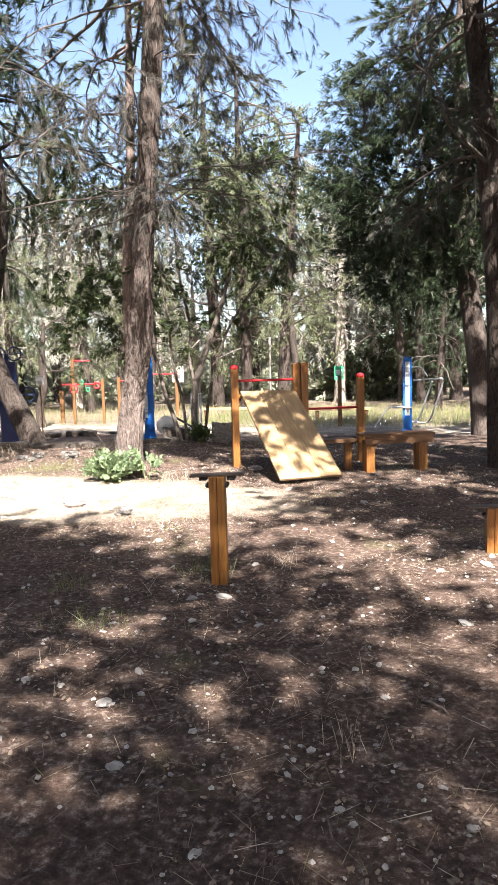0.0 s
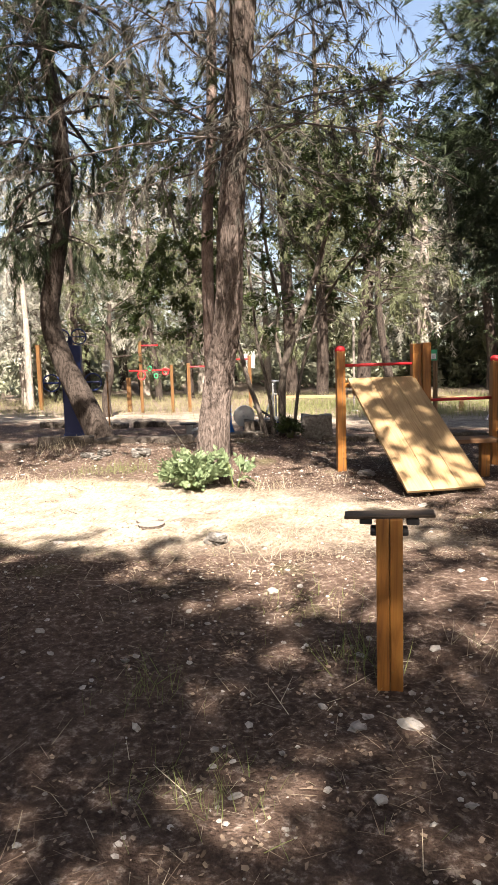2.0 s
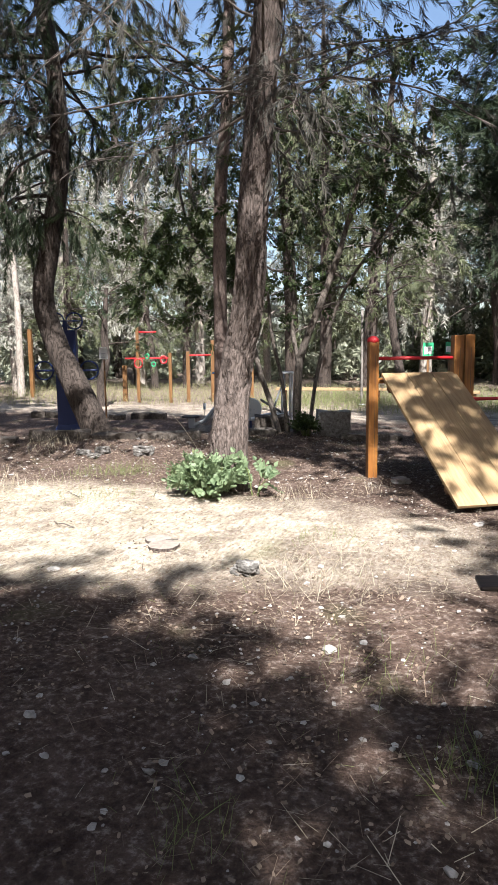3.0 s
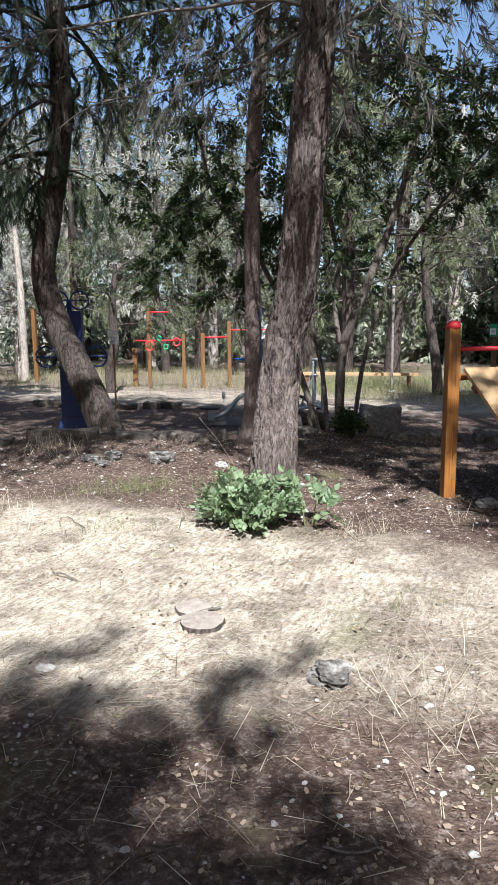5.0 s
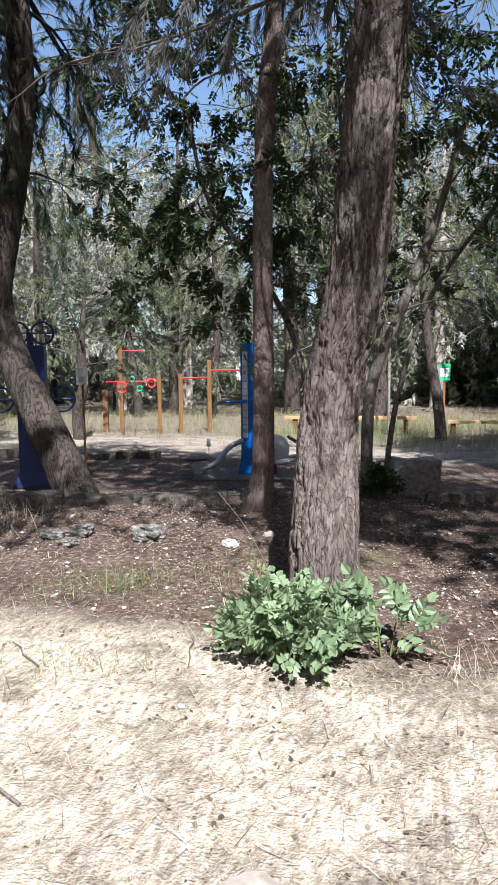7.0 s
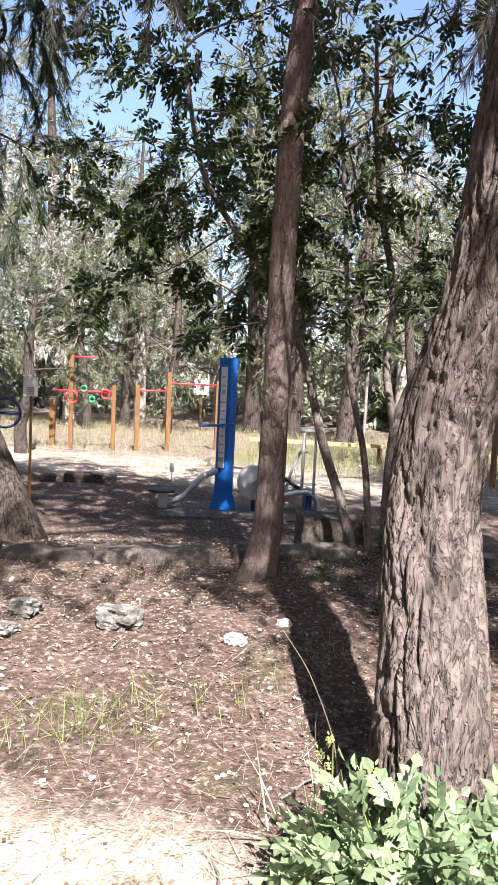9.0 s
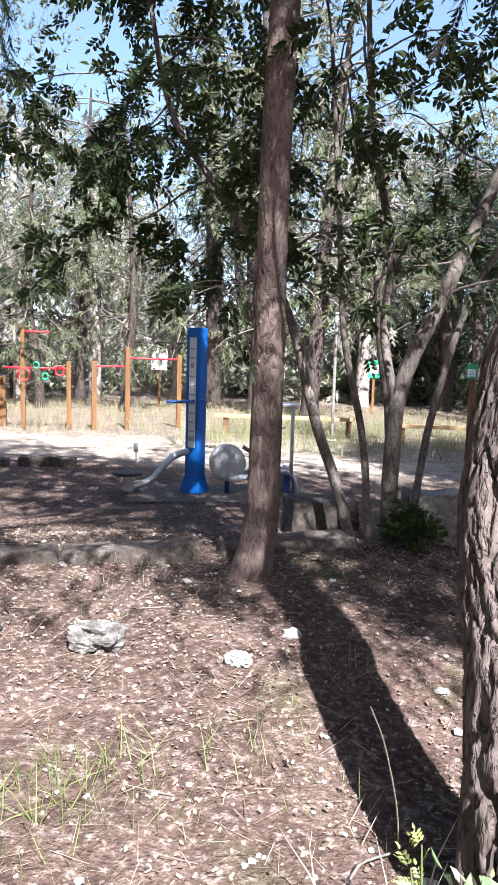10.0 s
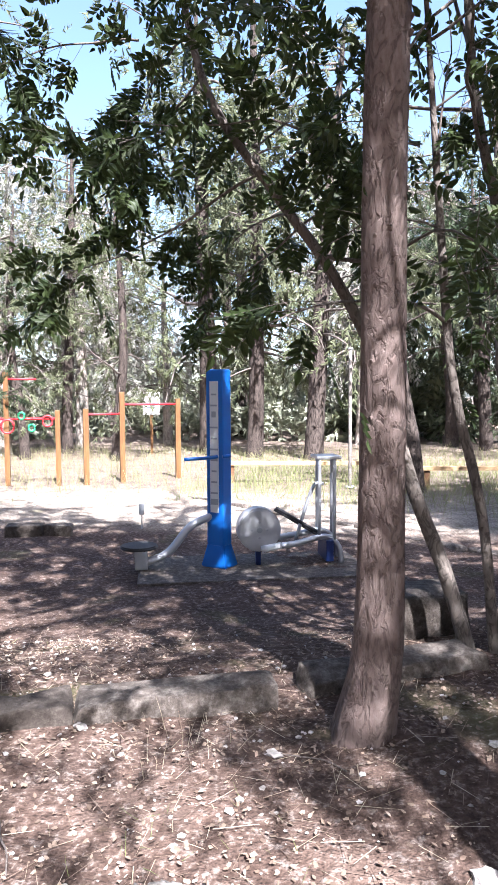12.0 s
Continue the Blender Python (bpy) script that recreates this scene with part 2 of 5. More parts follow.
# soil-brown concrete, darkened further in place of shade on it
M_KERB = stone_material("soiled_shaded_concrete", (0.032, 0.025, 0.02), (0.10, 0.083, 0.07), (0.23, 0.205, 0.18))
M_STONE = stone_material("pale_limestone", (0.22, 0.20, 0.185), (0.40, 0.375, 0.35), (0.56, 0.54, 0.51))
M_ROCK = stone_material("lichen_rock", (0.02, 0.018, 0.016), (0.12, 0.11, 0.10), (0.38, 0.365, 0.345))
M_STUMP = wood_material("cut_stump", (0.14, 0.115, 0.095), (0.31, 0.265, 0.23), (0.44, 0.39, 0.34), (5, 5, 5), 0.85)

# ---- mesh helpers ----


def bare(name, chunks, material, smooth=True):
    """A mesh from chunks of (points, faces of one size)."""
    vs, loops, starts, totals, base, at = [], [], [], [], 0, 0
    for v, f in chunks:
        v = np.asarray(v, dtype=np.float32)
        f = np.asarray(f, dtype=np.int32)
        if not len(f):
            continue
        vs.append(v)
        loops.append((f + base).ravel())
        k = f.shape[1]
        starts.append(at + np.arange(len(f), dtype=np.int32) * k)
        totals.append(np.full(len(f), k, dtype=np.int32))
        base += len(v)
        at += f.size
    me = bpy.data.meshes.new(name)
    v, lo = np.concatenate(vs), np.concatenate(loops)
    st, to = np.concatenate(starts), np.concatenate(totals)
    me.vertices.add(len(v))
    me.vertices.foreach_set("co", v.ravel())
    me.loops.add(len(lo))
    me.loops.foreach_set("vertex_index", lo)
    me.polygons.add(len(st))
    me.polygons.foreach_set("loop_start", st)
    me.polygons.foreach_set("loop_total", to)
    me.polygons.foreach_set("use_smooth", np.full(len(st), smooth))
    me.update(calc_edges=True)
    me.validate()
    me.materials.append(material)
    return me


def mesh_part(name, chunks, material, parent=None, label="", smooth=True):
    ob = new(name, bare(name, chunks, material, smooth))
    if parent:
        ob.parent = parent
    return tagged(ob, label)


def part(name, bm, material, parent=None, label="", smooth=False):
    me = bpy.data.meshes.new(name)
    bmesh.ops.recalc_face_normals(bm, faces=bm.faces)
    for f in bm.faces:
        f.smooth = smooth
    bm.to_mesh(me)
    bm.free()
    me.materials.append(material)
    ob = new(name, me)
    if parent:
        ob.parent = parent
    return tagged(ob, label)


def thing(name, at, turn=0.0, label="", category="", group="", kind=""):
    ob = new(name)
    ob.empty_display_size = 0.1
    ob.matrix_basis = pose(*at, 0, 0, turn)
    return tagged(ob, label, category, group, kind)


def box(sx, sy, sz, at=(0, 0, 0), bevel=0.006, bm=None, turn=None):
    """A bevelled block whose base centre is at the given place."""
    b = bmesh.new()
    bmesh.ops.create_cube(b, size=1)
    for v in b.verts:
        v.co = Vector((v.co.x * sx, v.co.y * sy, (v.co.z + 0.5) * sz))
    if bevel:
        bmesh.ops.bevel(b, geom=b.edges[:], offset=bevel, segments=2, affect="EDGES", profile=0.7)
    if turn is not None:
        bmesh.ops.transform(b, matrix=turn, verts=b.verts)
    bmesh.ops.translate(b, vec=at, verts=b.verts)
    if bm is None:
        return b
    tmp = bpy.data.meshes.new("tmp")
    b.to_mesh(tmp)
    b.free()
    bm.from_mesh(tmp)
    bpy.data.meshes.remove(tmp)
    return bm


def disc(r, depth, at=(0, 0, 0), axis="z", seg=28, bevel=0.008):
    b = bmesh.new()
    bmesh.ops.create_cone(b, cap_ends=True, segments=seg, radius1=r, radius2=r, depth=depth)
    if bevel:
        rim = [e for e in b.edges if abs(e.verts[0].co.z - e.verts[1].co.z) < 1e-5]
        bmesh.ops.bevel(b, geom=rim, offset=bevel, segments=2, affect="EDGES")
    if axis == "x":
        bmesh.ops.rotate(b, matrix=Matrix.Rotation(radians(90), 3, "Y"), verts=b.verts)
    if axis == "y":
        bmesh.ops.rotate(b, matrix=Matrix.Rotation(radians(90), 3, "X"), verts=b.verts)
    bmesh.ops.translate(b, vec=at, verts=b.verts)
    return b


def spline(pts, n):
    """A smooth line of n points through pts."""
    p = np.asarray(pts, dtype=float)
    if len(p) == 2:
        return p[0] + (p[1] - p[0]) * np.linspace(0, 1, n)[:, None]
    q = np.vstack([2 * p[0] - p[1], p, 2 * p[-1] - p[-2]])
    u = np.linspace(0, len(p) - 1 - 1e-9, n)
    i = u.astype(int)
    t = (u - i)[:, None]
    a, b, c, d = q[i], q[i + 1], q[i + 2], q[i + 3]
    return 0.5 * (2 * b + (c - a) * t + (2 * a - 5 * b + 4 * c - d) * t**2 + (3 * b - a - 3 * c + d) * t**3)


def tube(line, radii, seg=8, caps=True):
    """A chunk: a round tube along a line of points, with a radius for each."""
    p = np.asarray(line, dtype=float)
    n = len(p)
    r = np.interp(np.linspace(0, 1, n), np.linspace(0, 1, len(radii)), radii)
    tan = np.gradient(p, axis=0)
    tan /= np.linalg.norm(tan, axis=1)[:, None] + 1e-9
    ref = np.array([0.0, 0, 1]) if abs(tan[:, 2]).mean() < 0.8 else np.array([1.0, 0, 0])
    a = np.cross(tan, ref)
    a /= np.linalg.norm(a, axis=1)[:, None] + 1e-9
    b = np.cross(tan, a)
    ang = np.linspace(0, 2 * np.pi, seg, endpoint=False)
    v = p[:, None] + r[:, None, None] * (np.cos(ang)[None, :, None] * a[:, None] + np.sin(ang)[None, :, None] * b[:, None])
    i = np.arange(n - 1)[:, None] * seg
    j = np.arange(seg)[None]
    k = (j + 1) % seg
    f = np.stack([i + j, i + k, i + seg + k, i + seg + j], axis=-1).reshape(-1, 4)
    return v.reshape(-1, 3), f


def pipe(name, pts, r, material, parent, label="", seg=12, n=None):
    """A closed pipe along a smooth line."""
    line = spline(pts, n or max(2, 8 * (len(pts) - 1)))
    me = bare(name, [tube(line, [r], seg)], material)
    bm = bmesh.new()
    bm.from_mesh(me)
    bpy.data.meshes.remove(me)
    bm.verts.ensure_lookup_table()
    ring = bm.verts[:]
    bm.faces.new(ring[:seg])
    bm.faces.new(ring[-seg:])
    return part(name, bm, material, parent, label, True)


def frames_for(axis, rng):
    """Rotations whose second column is the given axis, with a random spin."""
    a = axis / (np.linalg.norm(axis, axis=1)[:, None] + 1e-9)
    r = rng.normal(size=a.shape)
    x = np.cross(a, r)
    x /= np.linalg.norm(x, axis=1)[:, None] + 1e-9
    z = np.cross(x, a)
    return np.stack([x, a, z], axis=-1)


def scatter(shape, loc, rot, size):
    """A chunk: copies of a small shape joined at many places."""
    tv, tf = shape
    n, k = len(loc), len(tv)
    v = np.einsum("nij,kj->nki", rot, tv) * np.asarray(size).reshape(-1, 1, 1) + loc[:, None]
    f = tf[None] + (np.arange(n) * k)[:, None, None]
    return v.reshape(-1, 3), f.reshape(-1, tf.shape[1])


def leaflet(y0, ang, length, width):
    """One folded leaf blade from a place on the leaf stalk."""
    d = np.array([math.sin(ang), math.cos(ang), 0])
    s = np.array([d[1], -d[0], 0])
    o = np.array([0, y0, 0])
    lift = np.array([0, 0, 0.1 * length])
    return [o, o + d * length * 0.32 + s * width * 0.95 + lift, o + d * length * 0.7 + s * width * 0.65 + lift * 0.6, o + d * length - lift,
            o + d * length * 0.7 - s * width * 0.65 + lift * 0.6, o + d * length * 0.32 - s * width * 0.95 + lift]


def compound_leaf(pairs=3, width=0.11, length=0.46):
    v, f = [], []
    blades = [(0.95, 0.0)] + [(0.25 + 0.65 * i / pairs, sgn * 1.05) for i in range(pairs) for sgn in (-1, 1)]
    for y0, ang in blades:
        b = len(v)
        v += leaflet(y0, ang, length, width)
        f += [(b, b + 1, b + 2, b + 3), (b, b + 3, b + 4, b + 5)]
    return np.array(v), np.array(f)


def needle_tuft(n, seed, spread=0.75, width=0.035):
    """A twig end with thin needles, one long."""
    rng = np.random.default_rng(seed)
    v, f = [], []
    for i in range(n):
        y = rng.uniform(0, 0.6)
        a = rng.uniform(0, 2 * np.pi)
        s = rng.uniform(0.25, 1) * spread
        d = np.array([math.cos(a) * s, 1, math.sin(a) * s])
        d *= rng.uniform(0.4, 0.75) / np.linalg.norm(d)
        w = np.cross(d, [math.sin(a), 0.3, -math.cos(a)])
        w *= width / (np.linalg.norm(w) + 1e-9)
        b = len(v)
        o = np.array([0, y, 0])
        v += [o - w, o + w, o + d]
        f.append((b, b + 1, b + 2))
    return np.array(v), np.array(f)


LEAF7 = compound_leaf()
LEAF5 = compound_leaf(2, 0.2, 0.5)
LEAF_BUSH = compound_leaf(3, 0.15, 0.38)
TUFT = needle_tuft(16, 3, 0.7, 0.016)
TUFT_FINE = needle_tuft(24, 6, 0.9, 0.022)
TUFT_WIDE = needle_tuft(17, 5, 0.9, 0.047)
SPRAY = needle_tuft(16, 8, 1.35, 0.03)
SPRAY_FAR = needle_tuft(7, 8, 1.35, 0.062)
CLUMP = needle_tuft(7, 9, 1.3, 0.13)
BLADE = (np.array([[-0.011, 0, 0], [0.011, 0, 0], [0.008, 0.55, 0.05], [-0.008, 0.55, 0.05], [0, 1, 0.2]]), np.array([[0, 1, 2], [0, 2, 3], [3, 2, 4]]))


def rise(x, y):
    """The height of the ground."""
    x, y = np.asarray(x, dtype=float), np.asarray(y, dtype=float)
    base = 0.07 - 0.05 * np.clip((4.6 - y) / 3, 0, 1)
    edge = 11.25 + 0.45 * (x + 6.3)
    bank = np.clip((y - 8.7) / 2.0, 0, 1)
    west = np.clip((-3.7 - x) / 1.2, 0, 1)
    bank = 0.13 * bank * bank * (3 - 2 * bank) * west * west * (3 - 2 * west)
    down = np.clip((y - edge) / 2.4, 0, 1)
    down = down * down * (3 - 2 * down)
    base = base + bank * (1 - down) - 0.2 * down
    base = base - 0.05 * np.exp(-((x + 1.7) ** 2 + (y - 4.3) ** 2) / 0.6)
    base = base - 0.10 * np.clip((y - 17) / 8, 0, 1) + 0.7 * np.clip((y - 34) / 25, 0, 1)
    bump = 0.022 * np.sin(1.7 * x + 0.6 * y) * np.sin(1.3 * y - 0.5 * x) + 0.012 * np.sin(4.1 * x + 1.0) * np.sin(3.7 * y + 2.0)
    return base + bump


def up(x, y, lift=0.0):
    return float(rise(x, y)) + lift


# ---- ground ----


def spaced(lo, hi, step, far):
    """Even steps from lo to hi, then ever wider ones out to far on both sides."""
    mid = list(np.arange(lo, hi + 1e-6, step))
    out, d, lower, upper = [], step, lo, hi
    low, high = [], []
    while upper < far:
        d *= 1.22
        lower, upper = lower - d, upper + d
        low.append(lower)
        high.append(upper)
    return np.array(low[::-1] + mid + high)


def ground():
    xs, ys = spaced(-10.5, 3.5, 0.07, 700), spaced(-1.5, 15.5, 0.07, 700)
    gx, gy = np.meshgrid(xs, ys)
    z = rise(gx, gy)
    rng = np.random.default_rng(4)
    near = (gx > -10.6) & (gx < 3.6) & (gy > -1.6) & (gy < 15.6)
    z = z + near * rng.normal(0, 0.005, gx.shape)
    w, h = len(xs), len(ys)
    i = np.arange(h - 1)[:, None] * w + np.arange(w - 1)[None]
    f = np.stack([i, i + 1, i + w + 1, i + w], -1).reshape(-1, 4)
    ob = mesh_part("ground", [(np.stack([gx, gy, z], -1).reshape(-1, 3), f)], M_GROUND)
    tagged(ob, "bare brown forest soil with pebbles, needles and dry straw", "ground", kind="structure")


ground()

# ---- trees ----


def bark_trunk(line, radii, seg, rough, seed, flare=0.0, furrow=9.0, foot=0.9, scars=()):
    """A trunk with furrowed bark in its shape and a flared, buttressed foot."""
    n = len(line)
    run = np.concatenate([[0], np.cumsum(np.linalg.norm(np.diff(np.asarray(line), axis=0), axis=1))])
    r = np.interp(run / run[-1], np.linspace(0, 1, len(radii)), radii)
    v, f = tube(line, r, seg)
    v = v.reshape(n, seg, 3)
    c = np.asarray(line)[:, None]
    out = v - c
    ang = np.linspace(0, 2 * np.pi, seg, endpoint=False)
    rng = np.random.default_rng(seed)
    ph = rng.uniform(0, 6.28, 5)
    z = (np.asarray(line)[:, 2] - line[0][2])[:, None]
    wave = np.zeros((n, seg))
    for i in range(n):
        for j in range(seg):
            p = Vector((math.cos(ang[j]) * furrow * 0.42, math.sin(ang[j]) * furrow * 0.42, float(z[i, 0]) * 4.6))
            q = noise.noise(p + Vector((seed, 0, 0)))
            e = noise.noise(p * 2.3 + Vector((0, seed, 0)))
            g = min(abs(q) * 4.2, 1.0)
            k = min(abs(e) * 6.0, 1.0)
            wave[i, j] = g * (2 - g) * 0.66 + k * (2 - k) * 0.36 - 0.62 + 0.2 * q
    lobes = 0.5 + 0.5 * np.sin(5 * ang + ph[0])[None] * 0.6 + 0.3 * np.sin(3 * ang + ph[1])[None]
    scale = 1 + rough * wave + flare * np.exp(-z / (0.28 * foot)) * (0.55 + 0.6 * lobes)
    swell = 1 + 0.05 * np.sin(z * 1.9 + ph[2]) * np.cos(ang + ph[3])[None]
    v = c + out * (scale * swell)[..., None]
    side = out / (np.linalg.norm(out, axis=2)[..., None] + 1e-9)
    for h, dx, dy, size, depth in scars:
        near = (1 - (side[..., 0] * dx + side[..., 1] * dy)) * 2 * r[:, None] ** 2
        k = np.exp(-(near / size**2) - ((np.asarray(line)[:, 2][:, None] - h) / (2.2 * size)) ** 2)
        v = v - side * (k * depth)[..., None]
    return v.reshape(-1, 3), f


def ringed(pts, low_top, low_n, high_n):
    """A trunk line with close rings up to a height and wider ones above."""
    fine = spline(pts, 1500)
    z = np.concatenate([np.linspace(fine[0, 2], low_top, low_n), np.linspace(low_top, fine[-1, 2], high_n + 1)[1:]])
    return np.stack([np.interp(z, fine[:, 2], fine[:, k]) for k in range(3)], 1)


def limb(start, way, length, droop, rng, n=7, wander=0.17):
    """A bending branch line."""
    p = np.array(start, dtype=float)
    d = np.array(way, dtype=float)
    d /= np.linalg.norm(d)
    pts = [p.copy()]
    for i in range(n - 1):
        d = d + rng.normal(0, wander, 3) + np.array([0, 0, -droop / n])
        d /= np.linalg.norm(d)
        p = p + d * length / (n - 1)
        pts.append(p.copy())
    return np.array(pts)


def branches(starts, rng, length, thick, droop, twigs=6, twig_len=0.8, tip_n=5, twig_droop=0.6, seg=5):
    """Limbs with twigs. Gives the wood chunks, and places and ways for leaves."""
    wood, loc, way = [], [], []
    for p, d, k in starts:
        ln = limb(p, d, length * k, droop, rng, 9)
        wood.append(tube(spline(ln, 7 if seg == 4 else 12), [thick * k, thick * 0.25 * k], seg))
        for t in range(twigs):
            u = rng.uniform(0.25, 1.0)
            i = min(int(u * 8), 7)
            q = ln[i] + (ln[i + 1] - ln[i]) * (u * 8 - i)
            base = ln[i + 1] - ln[i]
            base = base / np.linalg.norm(base)
            side = rng.normal(size=3) + np.array([0, 0, 0.1])
            tw = limb(q, base * 0.6 + side * 0.7, twig_len * rng.uniform(0.5, 1.2), twig_droop, rng, 6, 0.2)
            wood.append(tube(tw[::2] if seg == 4 else tw, [thick * 0.22 * k, thick * 0.06 * k], 3))
            us = rng.uniform(0.15, 1, tip_n)
            idx = np.minimum((us * 5).astype(int), 4)
            loc.append(tw[idx] + (tw[idx + 1] - tw[idx]) * (us * 5 - idx)[:, None])
            way.append(tw[idx + 1] - tw[idx])
    return wood, np.vstack(loc), np.vstack(way)


def around(line, lo, hi, count, rng, rising=0.3, reach=(0.6, 1.2)):
    """Starts of limbs all round a trunk's line, between two heights."""
    out = []
    z = np.asarray(line)[:, 2]
    for i in range(count):
        h = rng.uniform(lo, hi)
        p = [np.interp(h, z, np.asarray(line)[:, k]) for k in range(3)]
        a = rng.uniform(0, 2 * np.pi)
        out.append((p, (math.cos(a), math.sin(a), rising + rng.uniform(-0.25, 0.25)), rng.uniform(*reach)))
    return out


def tree(name, at, label, trunk, bark, wood=None, wood_mat=None, leaves=None, leaf_mat=None, more=None, group="", category="tree"):
    """A tree that stands at a place, from chunks given in the world."""
    t = thing(name, at, 0, label, category, group)
    shift = np.array(at)

    def moved(chunks):
        return [(v - shift, f) for v, f in chunks]

    mesh_part("trunk", moved(trunk), bark, t)
    if wood:
        tagged(mesh_part("bough", moved(wood), wood_mat or bark, t), kind="stuff")
    if leaves:
        mesh_part("crown", moved(leaves), leaf_mat, t, smooth=False)
    if more:
        mesh_part("dry_foliage", moved(more), M_NEEDLE_DRY, t, "grey dying needles hanging in strands", smooth=False)
    return t


def clumps(centre, radii, n_clump, per, clump_r, rng, hollow=0.25):
    """Leaf places in loose clumps inside a lumpy ellipsoid, with gaps between."""
    d = rng.normal(size=(n_clump, 3))
    d /= np.linalg.norm(d, axis=1)[:, None]
    c = d * (rng.uniform(hollow, 1, n_clump) ** 0.5)[:, None] * np.array(radii) + np.array(centre)
    loc = np.repeat(c, per, 0) + rng.normal(0, clump_r, (n_clump * per, 3)) * np.array([1, 1, 0.6])
    way = np.repeat(d, per, 0) + rng.normal(0, 0.6, (n_clump * per, 3))
    return loc, way


def main_pine():
    rng = np.random.default_rng(11)
    pts = [(-4.36, 8.42, -0.05), (-4.37, 8.48, 0.6), (-4.41, 8.73, 1.12), (-4.38, 8.8, 1.52), (-4.28, 8.78, 1.95), (-4.21, 8.72, 2.6), (-4.14, 8.68, 3.2),
           (-4.03, 8.68, 4.3), (-3.92, 8.7, 5.6), (-3.81, 8.7, 7.0), (-3.76, 8.7, 9.5), (-3.76, 8.7, 12.0)]
    line = ringed(pts, 3.6, 300, 60)
    trunk = [bark_trunk(line, [0.18, 0.158, 0.143, 0.133, 0.13, 0.13, 0.12, 0.105, 0.09, 0.06, 0.02], 150, 0.27, 5, 0.34, 10.0, 0.9, ((1.08, -0.35, -0.94, 0.05, 0.075), (0.62, 0.3, -0.95, 0.05, -0.03), (1.25, 0.1, -0.99, 0.09, -0.03)))]
    dead, dl, dw = branches(around(line, 3.5, 8.0, 46, rng, 0.2, (0.5, 1.2)), rng, 2.9, 0.015, 0.7, 16, 0.8, 5, 1.1)
    live, loc, way = branches(around(line, 7.0, 11.5, 30, rng, 0.15, (0.7, 1.2)), rng, 3.6, 0.05, 0.3, 9, 0.9, 6)
    # unseen clumps set off toward the sun, added to dapple the ground behind
    l2, w2 = clumps((-5.5, 5.75, 8.6), (4.0, 3.5, 1.3), 52, 34, 0.36, rng)
    leaves = [scatter(TUFT_FINE, loc, frames_for(way, rng), rng.uniform(0.2, 0.36, len(loc))),
              scatter(TUFT_FINE, l2, frames_for(w2, rng), rng.uniform(0.26, 0.44, len(l2)))]
    more = [scatter(TUFT, dl, frames_for(dw + [0, 0, -0.06], rng), rng.uniform(0.13, 0.23, len(dl)))]
    tree("pine_tree", (-4.36, 8.42, up(-4.36, 8.42)), "tall pine with thick deeply furrowed grey-brown bark and dead lower twigs", trunk, M_BARK,
         dead + live, M_TWIG, leaves, M_NEEDLE, more)


def thin_pine():
    rng = np.random.default_rng(12)
    pts = [(-5.61, 10.88, 0.06), (-5.59, 10.88, 0.2), (-5.53, 10.9, 0.6), (-5.52, 10.9, 1.5), (-5.51, 10.9, 2.7), (-5.47, 10.9, 3.8), (-5.38, 10.9, 4.7), (-5.3, 10.9, 6.5), (-5.25, 10.9, 9.0)]
    line = ringed(pts, 3.5, 150, 50)
    trunk = [bark_trunk(line, [0.1, 0.093, 0.088, 0.084, 0.079, 0.073, 0.062, 0.045, 0.02], 60, 0.1, 8, 0.75, 9, 0.85)]
    # short knots where limbs broke off
    for i in range(16):
        h = rng.uniform(0.9, 4.2)
        p = np.array([np.interp(h, line[:, 2], line[:, k]) for k in range(3)])
        a = rng.uniform(-2.6, 0.2)
        d = np.array([math.cos(a), math.sin(a), 0.15])
        trunk.append(tube(np.array([p + d * 0.05, p + d * 0.085, p + d * 0.097]), [0.026, 0.018, 0.004], 7))
    wood, loc, way = branches(around(line, 4.6, 8.6, 24, rng, 0.25, (0.5, 1.1)), rng, 1.9, 0.025, 0.3, 7, 0.7, 6)
    leaves = [scatter(TUFT_FINE, loc, frames_for(way, rng), rng.uniform(0.16, 0.28, len(loc)))]
    tree("young_pine_tree", (-5.6, 10.88, up(-5.6, 10.88)), "slender straight pine with flaky pinkish-grey bark and branch knots", trunk, M_BARK_THIN, wood, M_BARK_THIN, leaves, M_NEEDLE)


